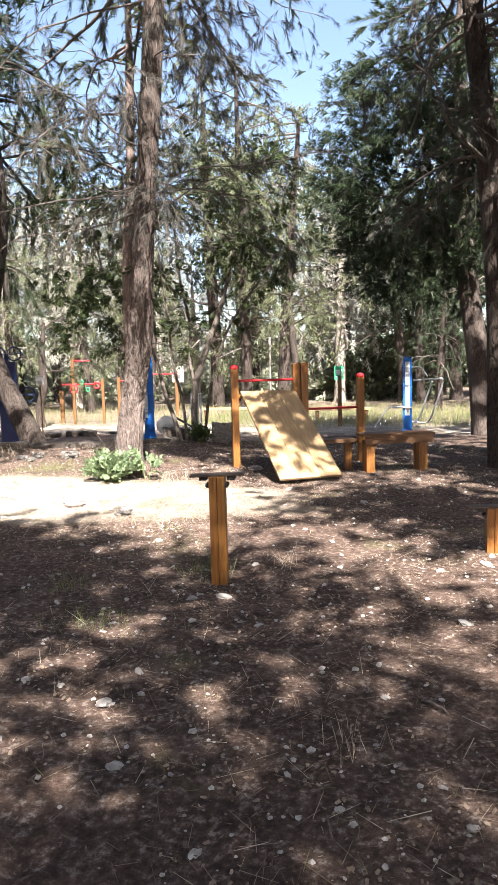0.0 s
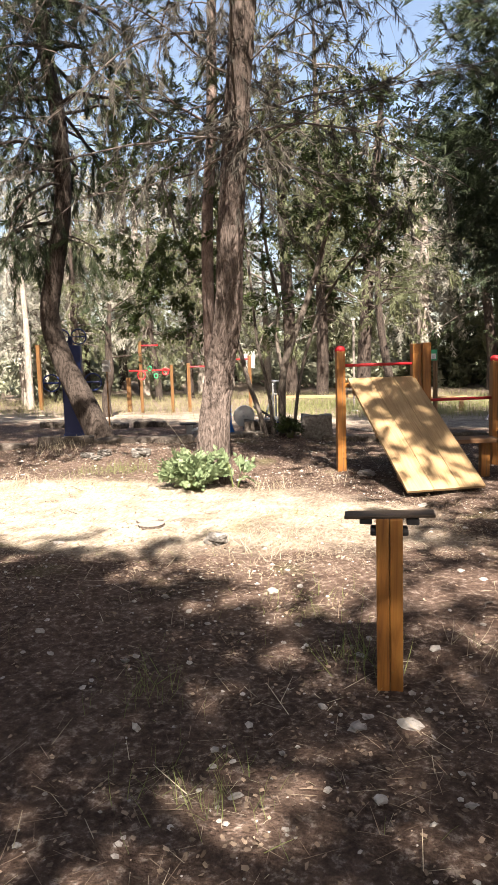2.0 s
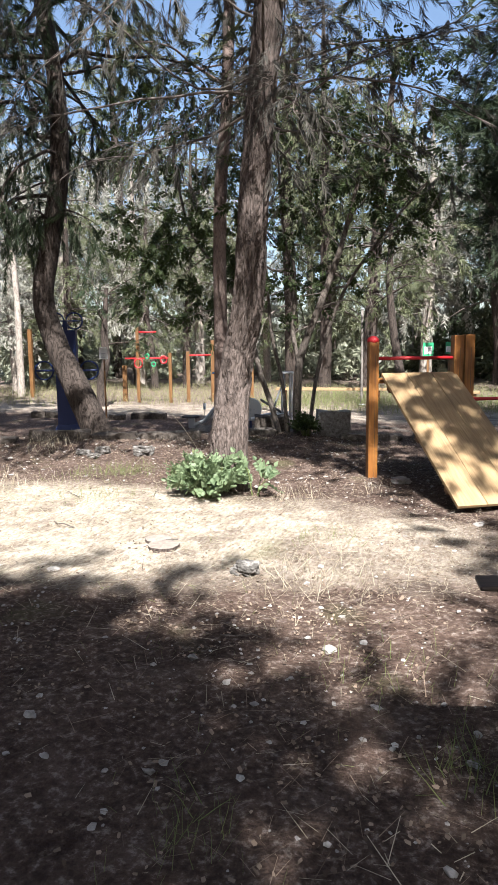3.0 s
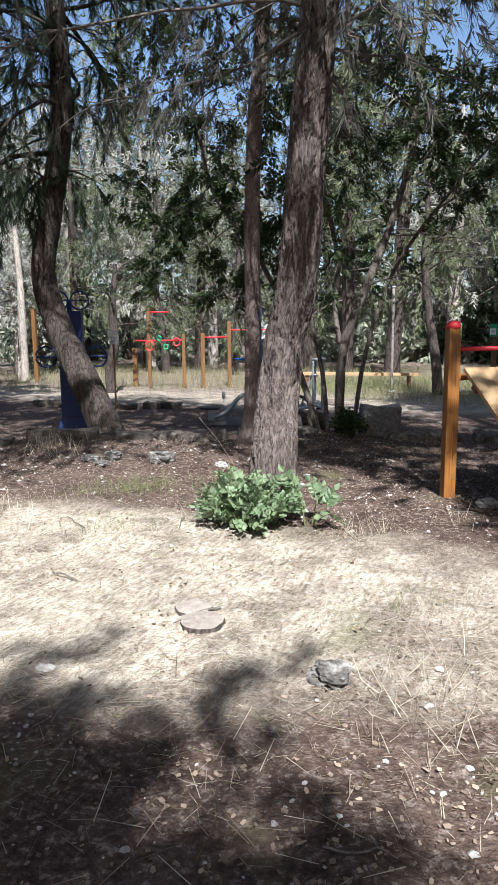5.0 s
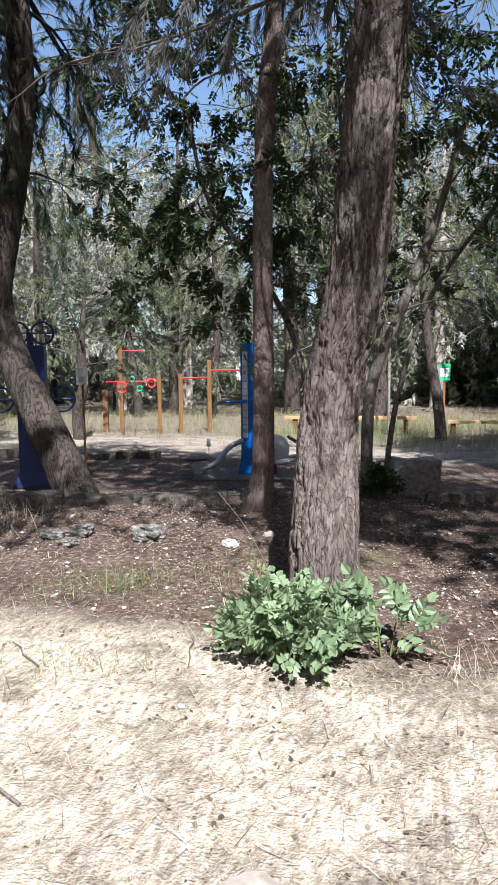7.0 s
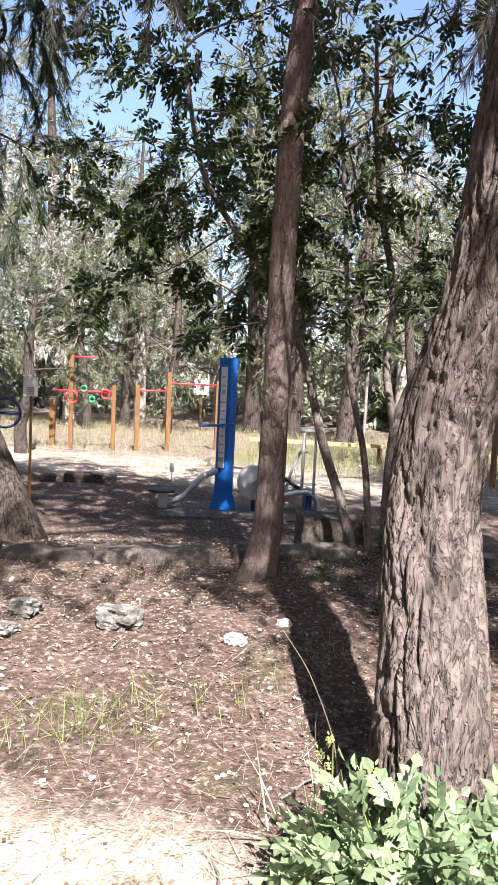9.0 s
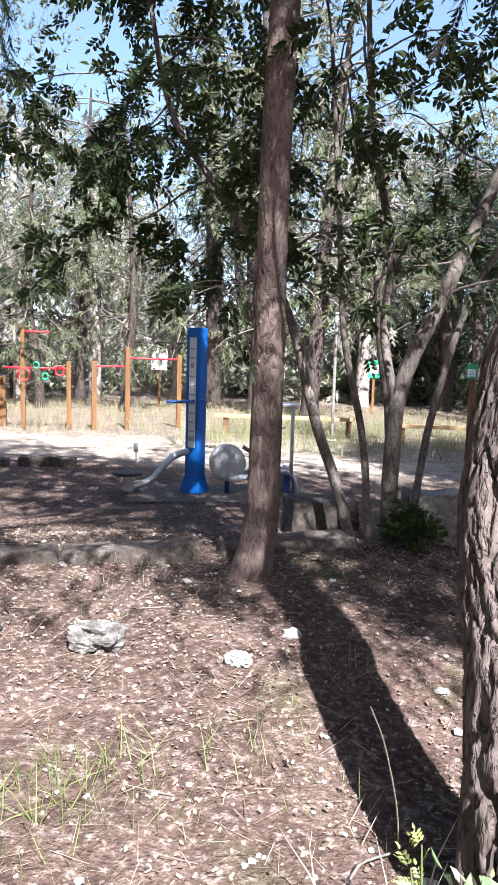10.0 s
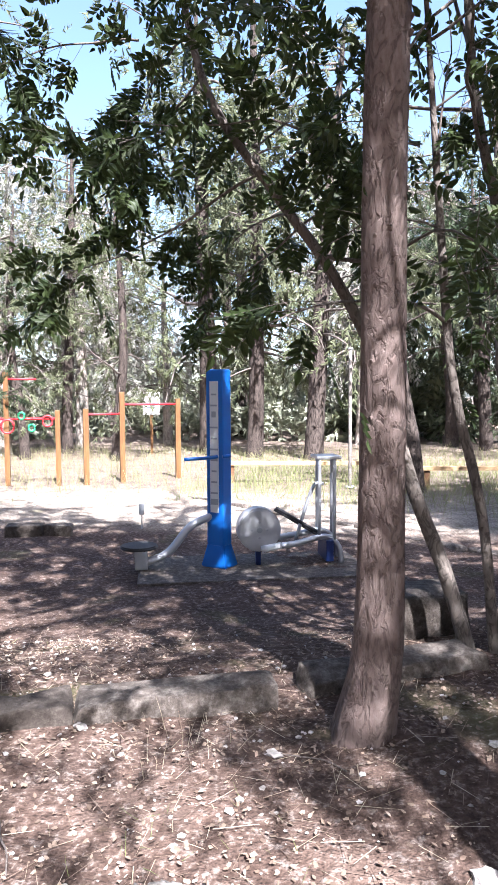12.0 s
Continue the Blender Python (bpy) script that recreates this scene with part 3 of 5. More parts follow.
def left_pine():
    rng = np.random.default_rng(13)
    pts = [(-7.93, 11.7, -0.35), (-8.14, 11.7, 0.14), (-8.5, 11.7, 0.88), (-8.84, 11.7, 1.56), (-9.08, 11.7, 2.34), (-8.91, 11.7, 3.2), (-8.64, 11.7, 4.38), (-8.64, 11.7, 5.72), (-8.85, 11.7, 7.05), (-8.9, 11.7, 9.0)]
    line = spline(pts, 150)
    trunk = [bark_trunk(line, [0.23, 0.22, 0.185, 0.165, 0.15, 0.14, 0.13, 0.12, 0.09, 0.03], 44, 0.10, 9, 0.35, 9)]
    wood, loc, way = branches(around(line, 3.4, 8.0, 34, rng, 0.2, (0.5, 1.2)), rng, 2.2, 0.04, 0.9, 13, 1.0, 11, 1.6)
    l2, w2 = clumps((-9.3, 10.3, 7.4), (2.4, 2.0, 1.4), 60, 26, 0.34, rng)
    hang = [scatter(TUFT, loc, frames_for(way + [0, 0, -0.06], rng), rng.uniform(0.16, 0.3, len(loc)))]
    leaves = [scatter(TUFT_FINE, l2, frames_for(w2, rng), rng.uniform(0.22, 0.36, len(l2)))]
    tree("pine_tree", (-8.1, 11.7, up(-8.1, 11.7)), "curved dark pine trunk leaning over, with hanging greyish needles", trunk, M_BARK_DARK, wood, M_BARK_DARK, leaves + hang, M_NEEDLE_DARK)


def leafy_tree():
    """The young broadleaf tree with several stems from one root, by the concrete block."""
    rng = np.random.default_rng(14)
    stems = [
        ([(-4.95, 11.92, -0.05), (-5.13, 11.92, 0.6), (-5.32, 11.95, 1.11), (-5.54, 12.0, 1.85), (-5.8, 12.0, 2.36), (-6.1, 12.0, 2.78), (-6.5, 11.95, 3.4), (-6.7, 11.9, 4.4)], (0.045, 0.036, 0.026, 0.016)),
        ([(-4.72, 11.95, -0.05), (-4.74, 11.95, 0.75), (-4.69, 12.0, 1.4), (-4.42, 12.0, 2.07), (-4.1, 12.0, 2.9), (-3.8, 11.9, 3.9)], (0.065, 0.058, 0.045, 0.02)),
        ([(-4.72, 12.0, 1.2), (-4.84, 12.05, 1.8), (-4.82, 12.1, 2.4), (-5.0, 12.1, 3.3), (-5.1, 12.1, 4.6)], (0.034, 0.028, 0.014)),
        ([(-4.86, 11.9, -0.05), (-4.95, 11.9, 0.94), (-5.12, 11.9, 1.71), (-5.2, 11.9, 2.6), (-5.3, 11.8, 3.8)], (0.03, 0.025, 0.012)),
        ([(-4.6, 12.0, -0.05), (-4.45, 12.1, 1.2), (-4.1, 12.2, 2.3), (-3.4, 12.1, 3.2), (-2.9, 12.0, 3.7)], (0.03, 0.025, 0.012)),
    ]
    trunk, starts = [], []
    for pts, r in stems:
        ln = spline(pts, 60)
        trunk.append(bark_trunk(ln, r, 18, 0.08, len(starts) + 3, 0.25, 5, 0.5))
        for h in np.linspace(0.6, 1.0, 7):
            p = ln[int(h * 59)]
            d = rng.normal(size=3) * [1, 0.7, 0.35] + [0, 0, 0.25]
            starts.append((p, d, rng.uniform(0.5, 1.1)))
    wood, loc, way = branches(starts, rng, 1.5, 0.013, 0.2, 6, 0.6, 5, 0.5)
    # long drooping sprays out over the path
    more = []
    for x, z in ((-6.6, 3.0), (-6.9, 2.8), (-6.4, 2.6), (-7.2, 3.1), (-6.0, 2.9), (-7.0, 3.8), (-6.3, 4.2), (-7.6, 3.6)):
        more.append(((x + 0.7, 12.0, z + 0.1), (-0.9, rng.uniform(-0.6, 0.4), rng.uniform(-0.1, 0.3)), rng.uniform(0.6, 1.0)))
    w2, l2, a2 = branches(more, rng, 1.5, 0.012, 0.75, 10, 0.6, 8, 0.9)
    l3, a3 = clumps((-5.3, 12.3, 5.2), (2.6, 1.1, 0.9), 24, 13, 0.2, rng)
    l4, a4 = clumps((-6.9, 12.3, 4.7), (1.4, 1.0, 0.9), 20, 13, 0.2, rng)
    l5, a5 = clumps((-3.4, 12.2, 4.5), (1.3, 1.0, 1.0), 26, 14, 0.22, rng)
    loc, way = np.vstack([loc, l2, l3, l4, l5]), np.vstack([way, a2, a3 * 0.4, a4 * 0.4, a5 * 0.4])
    # the stems stay bare low down, but for the sprays over the path
    bare_low = (loc[:, 2] < 2.35) & (loc[:, 0] > -5.9) & (rng.uniform(0, 1, len(loc)) < 0.8)
    loc, way = loc[~bare_low], way[~bare_low]
    way = way / (np.linalg.norm(way, axis=1)[:, None] + 1e-9) + rng.normal(0, 0.45, way.shape) + [0, 0, -0.35]
    leaves = [scatter(LEAF7, loc, frames_for(way, rng), rng.uniform(0.11, 0.2, len(loc)))]
    tree("broadleaf_tree", (-4.8, 11.95, up(-4.8, 11.95)), "young multi-stemmed broadleaf tree with grey bark and dark green leaves", trunk, M_BARK_GREY, wood + w2, M_BARK_GREY, leaves, M_LEAF)


def right_trees():
    rng = np.random.default_rng(15)
    line = spline([(0.68, 15.24, -0.2), (0.63, 15.24, 0.15), (0.5, 15.24, 1.47), (0.29, 15.24, 3.2), (0.15, 15.3, 4.6), (0.1, 15.4, 7.0), (0.1, 15.4, 10.0)], 110)
    trunk = [bark_trunk(line, [0.25, 0.23, 0.20, 0.18, 0.15, 0.11, 0.03], 34, 0.1, 21, 0.3, 9)]
    wood, loc, way = branches(around(line, 3.0, 9.5, 46, rng, 0.05, (0.6, 1.2)), rng, 2.4, 0.04, 0.5, 10, 0.9, 8, 0.8)
    l2, w2 = clumps((-1.0, 15.3, 5.7), (2.0, 1.7, 2.8), 170, 26, 0.3, rng)
    leaves = [scatter(SPRAY, loc, frames_for(way, rng), rng.uniform(0.2, 0.34, len(loc))), scatter(SPRAY, l2, frames_for(w2 * [1, 1, 0.3] + [0, 0, -0.3], rng), rng.uniform(0.22, 0.38, len(l2)))]
    tree("conifer_tree", (0.66, 15.24, up(0.66, 15.24)), "dense dark green conifer with heavy low branches", trunk, M_BARK, wood, M_BARK_DARK, leaves, M_NEEDLE_DARK)
    rng = np.random.default_rng(16)
    line = spline([(0.72, 10.0, -0.05), (0.68, 10.0, 0.6), (0.6, 10.0, 2.7), (0.45, 10.0, 4.5), (0.25, 10.0, 6.4), (0.2, 10.0, 9.0)], 110)
    trunk = [bark_trunk(line, [0.19, 0.17, 0.15, 0.14, 0.12, 0.05], 34, 0.1, 22, 0.3, 9)]
    wood, loc, way = branches(around(line, 3.6, 7.5, 30, rng, 0.15, (0.5, 1.1)), rng, 2.1, 0.03, 0.7, 10, 0.8, 7, 1.2)
    more = [scatter(TUFT, loc, frames_for(way + [0, 0, -0.05], rng), rng.uniform(0.14, 0.24, len(loc)))]
    l2, w2 = clumps((0.9, 9.4, 8.2), (2.6, 2.6, 1.4), 70, 28, 0.34, rng)
    leaves = [scatter(TUFT_FINE, l2, frames_for(w2, rng), rng.uniform(0.24, 0.4, len(l2)))]
    tree("pine_tree", (0.7, 10.0, up(0.7, 10.0)), "leaning pine with dark bark and dry hanging twigs", trunk, M_BARK_DARK, wood, M_TWIG, leaves, M_NEEDLE, more)


def shade_pine(at, crown, radii, n_clump, seed):
    """A tall pine out of view, added up-sun so its crown shades the walk."""
    rng = np.random.default_rng(seed)
    x, y = at
    line = spline([(x, y, -0.1), (x + 0.1, y, 2), (x + 0.05, y + 0.1, 5), (crown[0], crown[1], crown[2])], 50)
    trunk = [bark_trunk(line, [0.22, 0.19, 0.16, 0.08], 18, 0.08, seed, 0.3, 8)]
    wood, loc, way = branches(around(line, 5.6, crown[2], 14, rng, 0.2, (0.6, 1.1)), rng, 3.0, 0.05, 0.2, 5, 0.8, 5)
    l2, w2 = clumps(crown, radii, n_clump, 34, 0.4, rng)
    leaves = [scatter(TUFT_WIDE, loc, frames_for(way, rng), rng.uniform(0.24, 0.4, len(loc))), scatter(TUFT_WIDE, l2, frames_for(w2, rng), rng.uniform(0.3, 0.5, len(l2)))]
    tree("pine_tree", (x, y, up(x, y)), "tall unseen pine, added for the shade of its broad crown", trunk, M_BARK, wood, M_BARK, leaves, M_NEEDLE, group="pines at the start of the walk")


main_pine()
thin_pine()
left_pine()
leafy_tree()
right_trees()
shade_pine((3.4, -4.4), (0.8, -4.2, 8.0), (3.6, 3.4, 1.6), 108, 31)
shade_pine((-4.2, -3.6), (-2.6, -3.0, 7.6), (3.6, 2.7, 1.4), 108, 32)
shade_pine((4.6, 2.8), (3.7, 2.9, 7.8), (3.1, 3.0, 1.4), 64, 33)
shade_pine((2.7, 6.4), (0.7, 6.3, 8.0), (2.7, 2.5, 1.2), 44, 35)
shade_pine((0.4, -9.5), (0.3, -8.6, 8.6), (5.5, 3.4, 1.6), 120, 34)


def wood_pine(seed, height, pale=False, dark=False):
    """One of the pines of the wood round about, made at the origin."""
    rng = np.random.default_rng(seed)
    bend = rng.uniform(-0.5, 0.5, 4)
    line = spline([(0, 0, -0.2), (bend[0] * 0.4, 0, height * 0.2), (bend[0], bend[1] * 0.5, height * 0.5), (bend[2] + bend[0], bend[1], height)], 40)
    trunk = [bark_trunk(line, [0.19, 0.16, 0.12, 0.03], 14, 0.1, seed, 0.25, 6)]
    wood, loc, way = branches(around(line, 2.0, height * 0.97, 34, rng, 0.15, (0.5, 1.1)), rng, 2.3, 0.035, 0.8, 7, 0.9, 5, 1.3, 4)
    l2, w2 = clumps((0, 0, height * 0.68), (1.9, 1.9, height * 0.3), 40, 17, 0.34, rng)
    loc, way = np.vstack([loc, l2]), np.vstack([way, w2 * 0.3])
    leaves = [scatter(SPRAY_FAR, loc, frames_for(way + [0, 0, -0.03], rng), rng.uniform(0.18, 0.34, len(loc)))]
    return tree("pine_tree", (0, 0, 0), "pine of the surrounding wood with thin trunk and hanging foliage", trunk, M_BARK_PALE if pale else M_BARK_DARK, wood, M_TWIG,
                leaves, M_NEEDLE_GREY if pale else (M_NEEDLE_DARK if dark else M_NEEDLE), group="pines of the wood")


def screen_pine(seed, height):
    """A full-crowned pine added unseen to close off sky light, made at the origin."""
    rng = np.random.default_rng(seed)
    line = spline([(0, 0, -0.2), (0.15, 0, height * 0.3), (0.3, 0.2, height * 0.6), (0.1, 0.3, height)], 30)
    trunk = [bark_trunk(line, [0.2, 0.17, 0.12, 0.03], 12, 0.1, seed, 0.25, 6)]
    wood, loc, way = branches(around(line, 2.2, height * 0.95, 12, rng, 0.15, (0.5, 1.1)), rng, 2.4, 0.035, 0.8, 4, 0.9, 4, 1.0, 4)
    l2, w2 = clumps((0, 0, height * 0.6), (2.3, 2.3, height * 0.36), 46, 9, 0.4, rng)
    loc, way = np.vstack([loc, l2]), np.vstack([way, w2 * 0.3])
    leaves = [scatter(CLUMP, loc, frames_for(way + [0, 0, -0.05], rng), rng.uniform(0.55, 0.95, len(loc)))]
    return tree("pine_tree", (0, 0, 0), "full-crowned dark pine, added unseen to hold off sky light", trunk, M_BARK_DARK, wood, M_BARK_DARK, leaves, M_NEEDLE_DARK, group="pines of the wood")


def wood():
    rng = np.random.default_rng(40)
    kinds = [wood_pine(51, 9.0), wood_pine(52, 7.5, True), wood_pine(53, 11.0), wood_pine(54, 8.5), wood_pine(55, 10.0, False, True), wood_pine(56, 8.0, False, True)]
    used = [0] * len(kinds)
    spots = []

    def clear(x, y):
        if any((x - a) ** 2 + (y - b) ** 2 < 2.6 for a, b in spots):
            return False
        for a, b in (((-3, 4), (-5.4, 33)), ((-5.3, 8), (-5.4, 33)), ((0, 0), (-12.6, 31)), ((-5.4, 8), (-12.6, 31))):
            u = (y - a[1]) / (b[1] - a[1])
            if u < 1.0 and abs(a[0] + (b[0] - a[0]) * u - x) < 0.9:
                return False
        return True

    tries = 0
    while len(spots) < 60 and tries < 4000:
        tries += 1
        if len(spots) < 46:
            x, y = rng.uniform(-27, 9), rng.uniform(25.5, 46)
        elif len(spots) < 54:
            x, y = rng.uniform(-24, -15), rng.uniform(9, 25)
        else:
            x, y = rng.uniform(3.5, 12), rng.uniform(15, 26)
        if not clear(x, y):
            continue
        spots.append((x, y))
        # darker kinds mostly to the east, where shade goes into the colour
        k = int(rng.integers(4, 6)) if x > -4.5 and rng.random() < 0.75 else int(rng.integers(0, 4))
        m = pose(x, y, up(x, y), 0, 0, rng.uniform(0, 360))
        if not used[k]:
            kinds[k].matrix_basis = m
            used[k] = 1
        else:
            t = copy_thing(kinds[k], m)
            sc = rng.uniform(0.8, 1.15) * (1.45 if y > 28 else 1.0)
            t.scale = (sc, sc, sc)
    # unseen pines added behind and beside the walk, to cut sky light
    close = screen_pine(57, 11.5)
    n, tries = 0, 0
    while n < 66 and tries < 9000:
        tries += 1
        side = n % 3
        x, y = ((rng.uniform(-22, 16), rng.uniform(-26, -11.5)), (rng.uniform(-25, -13), rng.uniform(-9, 9)), (rng.uniform(8.5, 19), rng.uniform(-9, 17)))[side]
        if any((x - a) ** 2 + (y - b) ** 2 < 3.6 for a, b in spots) or (-1 < x < 13 and -16 < y < -2):
            continue
        spots.append((x, y))
        m = pose(x, y, up(x, y), 0, 0, rng.uniform(0, 360))
        if n == 0:
            close.matrix_basis = m
        else:
            sc = rng.uniform(1.1, 1.5)
            copy_thing(close, m).scale = (sc, sc, sc)
        n += 1
    # undergrowth that closes the wood
    loc, way = [], []
    for i in range(210):
        x, y = (rng.uniform(-38, 16), rng.uniform(36, 50)) if i < 150 else ((rng.uniform(-34, -22), rng.uniform(6, 38)) if i < 180 else (rng.uniform(9, 18), rng.uniform(5, 36)))
        h = rng.uniform(1.0, 4.2)
        l, w = clumps((x, y, up(x, y) + h * 0.5), (1.5, 1.2, h * 0.55), 10, 13, 0.3, rng)
        loc.append(l)
        way.append(w)
    # one undergrowth, two colours: sunlight painted in west, shade painted in east
    for east, mat, label in ((False, M_SHRUB, "dense grey-green undergrowth at the back, sunlight in its pale colour"), (True, M_SHRUB_SHADED, "dark green undergrowth, the wood's shade put into its colour")):
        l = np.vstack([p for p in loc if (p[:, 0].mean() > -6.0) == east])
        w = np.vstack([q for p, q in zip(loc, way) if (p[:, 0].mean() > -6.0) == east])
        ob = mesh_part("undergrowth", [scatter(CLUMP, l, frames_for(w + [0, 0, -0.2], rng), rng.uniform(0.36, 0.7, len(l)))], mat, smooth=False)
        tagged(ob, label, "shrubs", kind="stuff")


wood()


# ---- timber obstacle with a ramp ----
U, V = Vector((0.88, 0.475, 0)), Vector((-0.475, 0.88, 0))
UTURN = math.degrees(math.atan2(U.y, U.x))


def rail(name, a, b, r, material, parent, label=""):
    return pipe(name, [a, b], r, material, parent, label, 14, 2)


def square_post(name, at, h, w, parent, cap=False, turn=0.0):
    """A square timber with softened, slightly checked edges; some have a red rounded cap."""
    b = box(w, w, h + 0.12, (0, 0, -0.12), 0.012)
    p = part(name, b, M_POST, parent)
    p.matrix_basis = pose(*at, 0, 0, turn)
    g = box(0.004, 0.004, h * 0.9, (w * 0.12, -w / 2, 0.02), 0)
    part("drying_crack", g, M_TOP, p, "dark drying crack along the grain")
    if cap:
        c = bmesh.new()
        bmesh.ops.create_uvsphere(c, u_segments=20, v_segments=10, radius=w * 0.62)
        for v in c.verts:
            v.co.z = max(v.co.z, -w * 0.25) * 0.8
        bmesh.ops.translate(c, vec=(0, 0, h + w * 0.1), verts=c.verts)
        part("cap", c, M_RED, p, "red rounded plastic cap", True)
    return p


def ramp_obstacle():
    o = Vector((-3.11, 9.47, up(-3.11, 9.47, -0.02)))
    t = thing("ramp_obstacle", o, UTURN, "yellow timber obstacle with a plank ramp and red crossbars", "playground obstacle")
    square_post("post", (0, 0, 0), 1.50, 0.105, t, True)
    square_post("post", (0.96, 0.03, 0), 1.56, 0.11, t)
    square_post("post", (1.085, 0.03, 0), 1.57, 0.11, t)
    square_post("post", (2.0, 0.05, 0), 1.33, 0.105, t, True)
    rail("crossbar", (0.05, 0, 1.32), (0.91, 0.03, 1.32), 0.019, M_RED, t, "red painted steel crossbar")
    rail("crossbar", (1.14, 0.03, 0.86), (1.95, 0.05, 0.86), 0.019, M_RED, t, "red painted steel crossbar")
    # the ramp: three planks on two battens
    foot, head = Vector((0.68, -1.64, 0.05)), Vector((0.50, -0.02, 1.14))
    d = head - foot
    tilt = math.degrees(math.atan2(d.z, math.hypot(d.x, d.y)))
    skew = math.degrees(math.atan2(-d.x, d.y))
    for i in range(3):
        p = part("plank", box(0.286, d.length, 0.032, ((i - 1) * 0.29, d.length / 2, 0), 0.004), M_PLANK, t, "sun-bleached ramp plank")
        p.matrix_basis = pose(*foot, tilt, 0, skew)
    for y in (0.25, 0.95, 1.75):
        p = part("batten", box(0.84, 0.07, 0.05, (0, y, -0.052), 0.004), M_BOARD, t)
        p.matrix_basis = pose(*foot, tilt, 0, skew)
    rail("crossbar", (0.05, 0, 1.08), (0.91, 0.03, 1.08), 0.03, M_POST, t)


def beam_bench():
    at = Vector((-1.09, 9.27, 0))
    at.z = up(at.x, at.y)
    t = thing("balance_beam", at, 24, "low brown timber balance beam on square yellow legs", "balance beam")
    for x, y in ((0.0, 0.0), (0.76, 0.0)):
        square_post("leg", (x, y, 0), 0.43, 0.12, t)
        square_post("leg", (x, 0.2, 0), 0.43, 0.08, t)
    part("side_board", box(0.98, 0.04, 0.10, (0.40, -0.08, 0.40), 0.006), M_BOARD, t)
    part("top_board", box(1.04, 0.36, 0.04, (0.40, 0.09, 0.50), 0.006), M_BOARD, t, "dark worn brown top board")
    part("top_board", box(1.15, 0.36, 0.045, (-0.66, 0.42, 0.40), 0.006), M_BOARD, t, "dark worn brown top board")
    square_post("leg", (-1.1, 0.42, 0), 0.40, 0.1, t)
    square_post("leg", (-0.2, 0.42, 0), 0.40, 0.1, t)


def step_post(x, y, h, turn, plate, label):
    t = thing("step_post", (x, y, up(x, y, -0.01)), turn, label, "step post", "stepping posts")
    w = 0.058
    for i, sx in enumerate((-w / 2, w / 2)):
        b = box(w - 0.002, 0.112, h + 0.1, (sx, 0, -0.1), 0.009)
        part("post", b, M_POST, t)
    for sy in (-1, 1):
        for sx in (-1, 1):
            part("bolt", disc(0.017, 0.03, (sx * 0.066, sy * 0.03, h - 0.065), "x", 12, 0.004), M_BLACK, t, "dark round bolt head")
    for sx in (-1, 1):
        part("bracket", box(0.055, 0.09, 0.028, (sx * 0.1, 0, h - 0.03), 0.008), M_BLACK, t, "dark metal bracket")
    top = box(plate, 0.11, 0.015, (0, 0, h), 0.005)
    for v in top.verts:
        v.co.z += 0.006 * math.sin(v.co.x * 9)
    part("step_board", top, M_TOP, t, "dark weathered step board")


ramp_obstacle()
beam_bench()
step_post(-1.535, 4.19, 0.79, 12, 0.385, "square varnished wooden post with a dark step board on top")
step_post(0.36, 5.2, 0.36, 6, 0.36, "low varnished wooden post with a dark step board on top")

# ---- exercise machines ----


def column(t, h, w, d, material, panel=True, turn=0):
    """A machine's tall box post with a flared foot and a printed panel."""
    m = pose(0, 0, 0, 0, 0, turn)
    part("column", box(w, d, h - 0.22, (0, 0, 0.22), 0.02), material, t, "tall blue powder-coated column").matrix_basis = m
    f = bmesh.new()
    bmesh.ops.create_cube(f, size=1)
    for v in f.verts:
        k = 1.0 if v.co.z > 0 else 1.55
        v.co = Vector((v.co.x * w * k, v.co.y * d * k, (v.co.z + 0.5) * 0.24))
    bmesh.ops.bevel(f, geom=f.edges[:], offset=0.015, segments=2, affect="EDGES")
    part("foot", f, material, t, "flared blue foot").matrix_basis = m
    if not panel:
        return
    p = part("panel", box(w * 0.5, 0.008, h * 0.66, (0, -d / 2 - 0.004, h * 0.28), 0.002), M_WHITE, t, "pale panel with small print")
    p.matrix_basis = m
    rng = random.Random(int(h * 100))
    for i in range(11):
        z = h * 0.32 + i * h * 0.055
        part("print_line", box(w * rng.uniform(0.25, 0.5), 0.004, 0.018 if i % 4 else 0.06, (0, -d / 2 - 0.010, z), 0), M_INK, p)


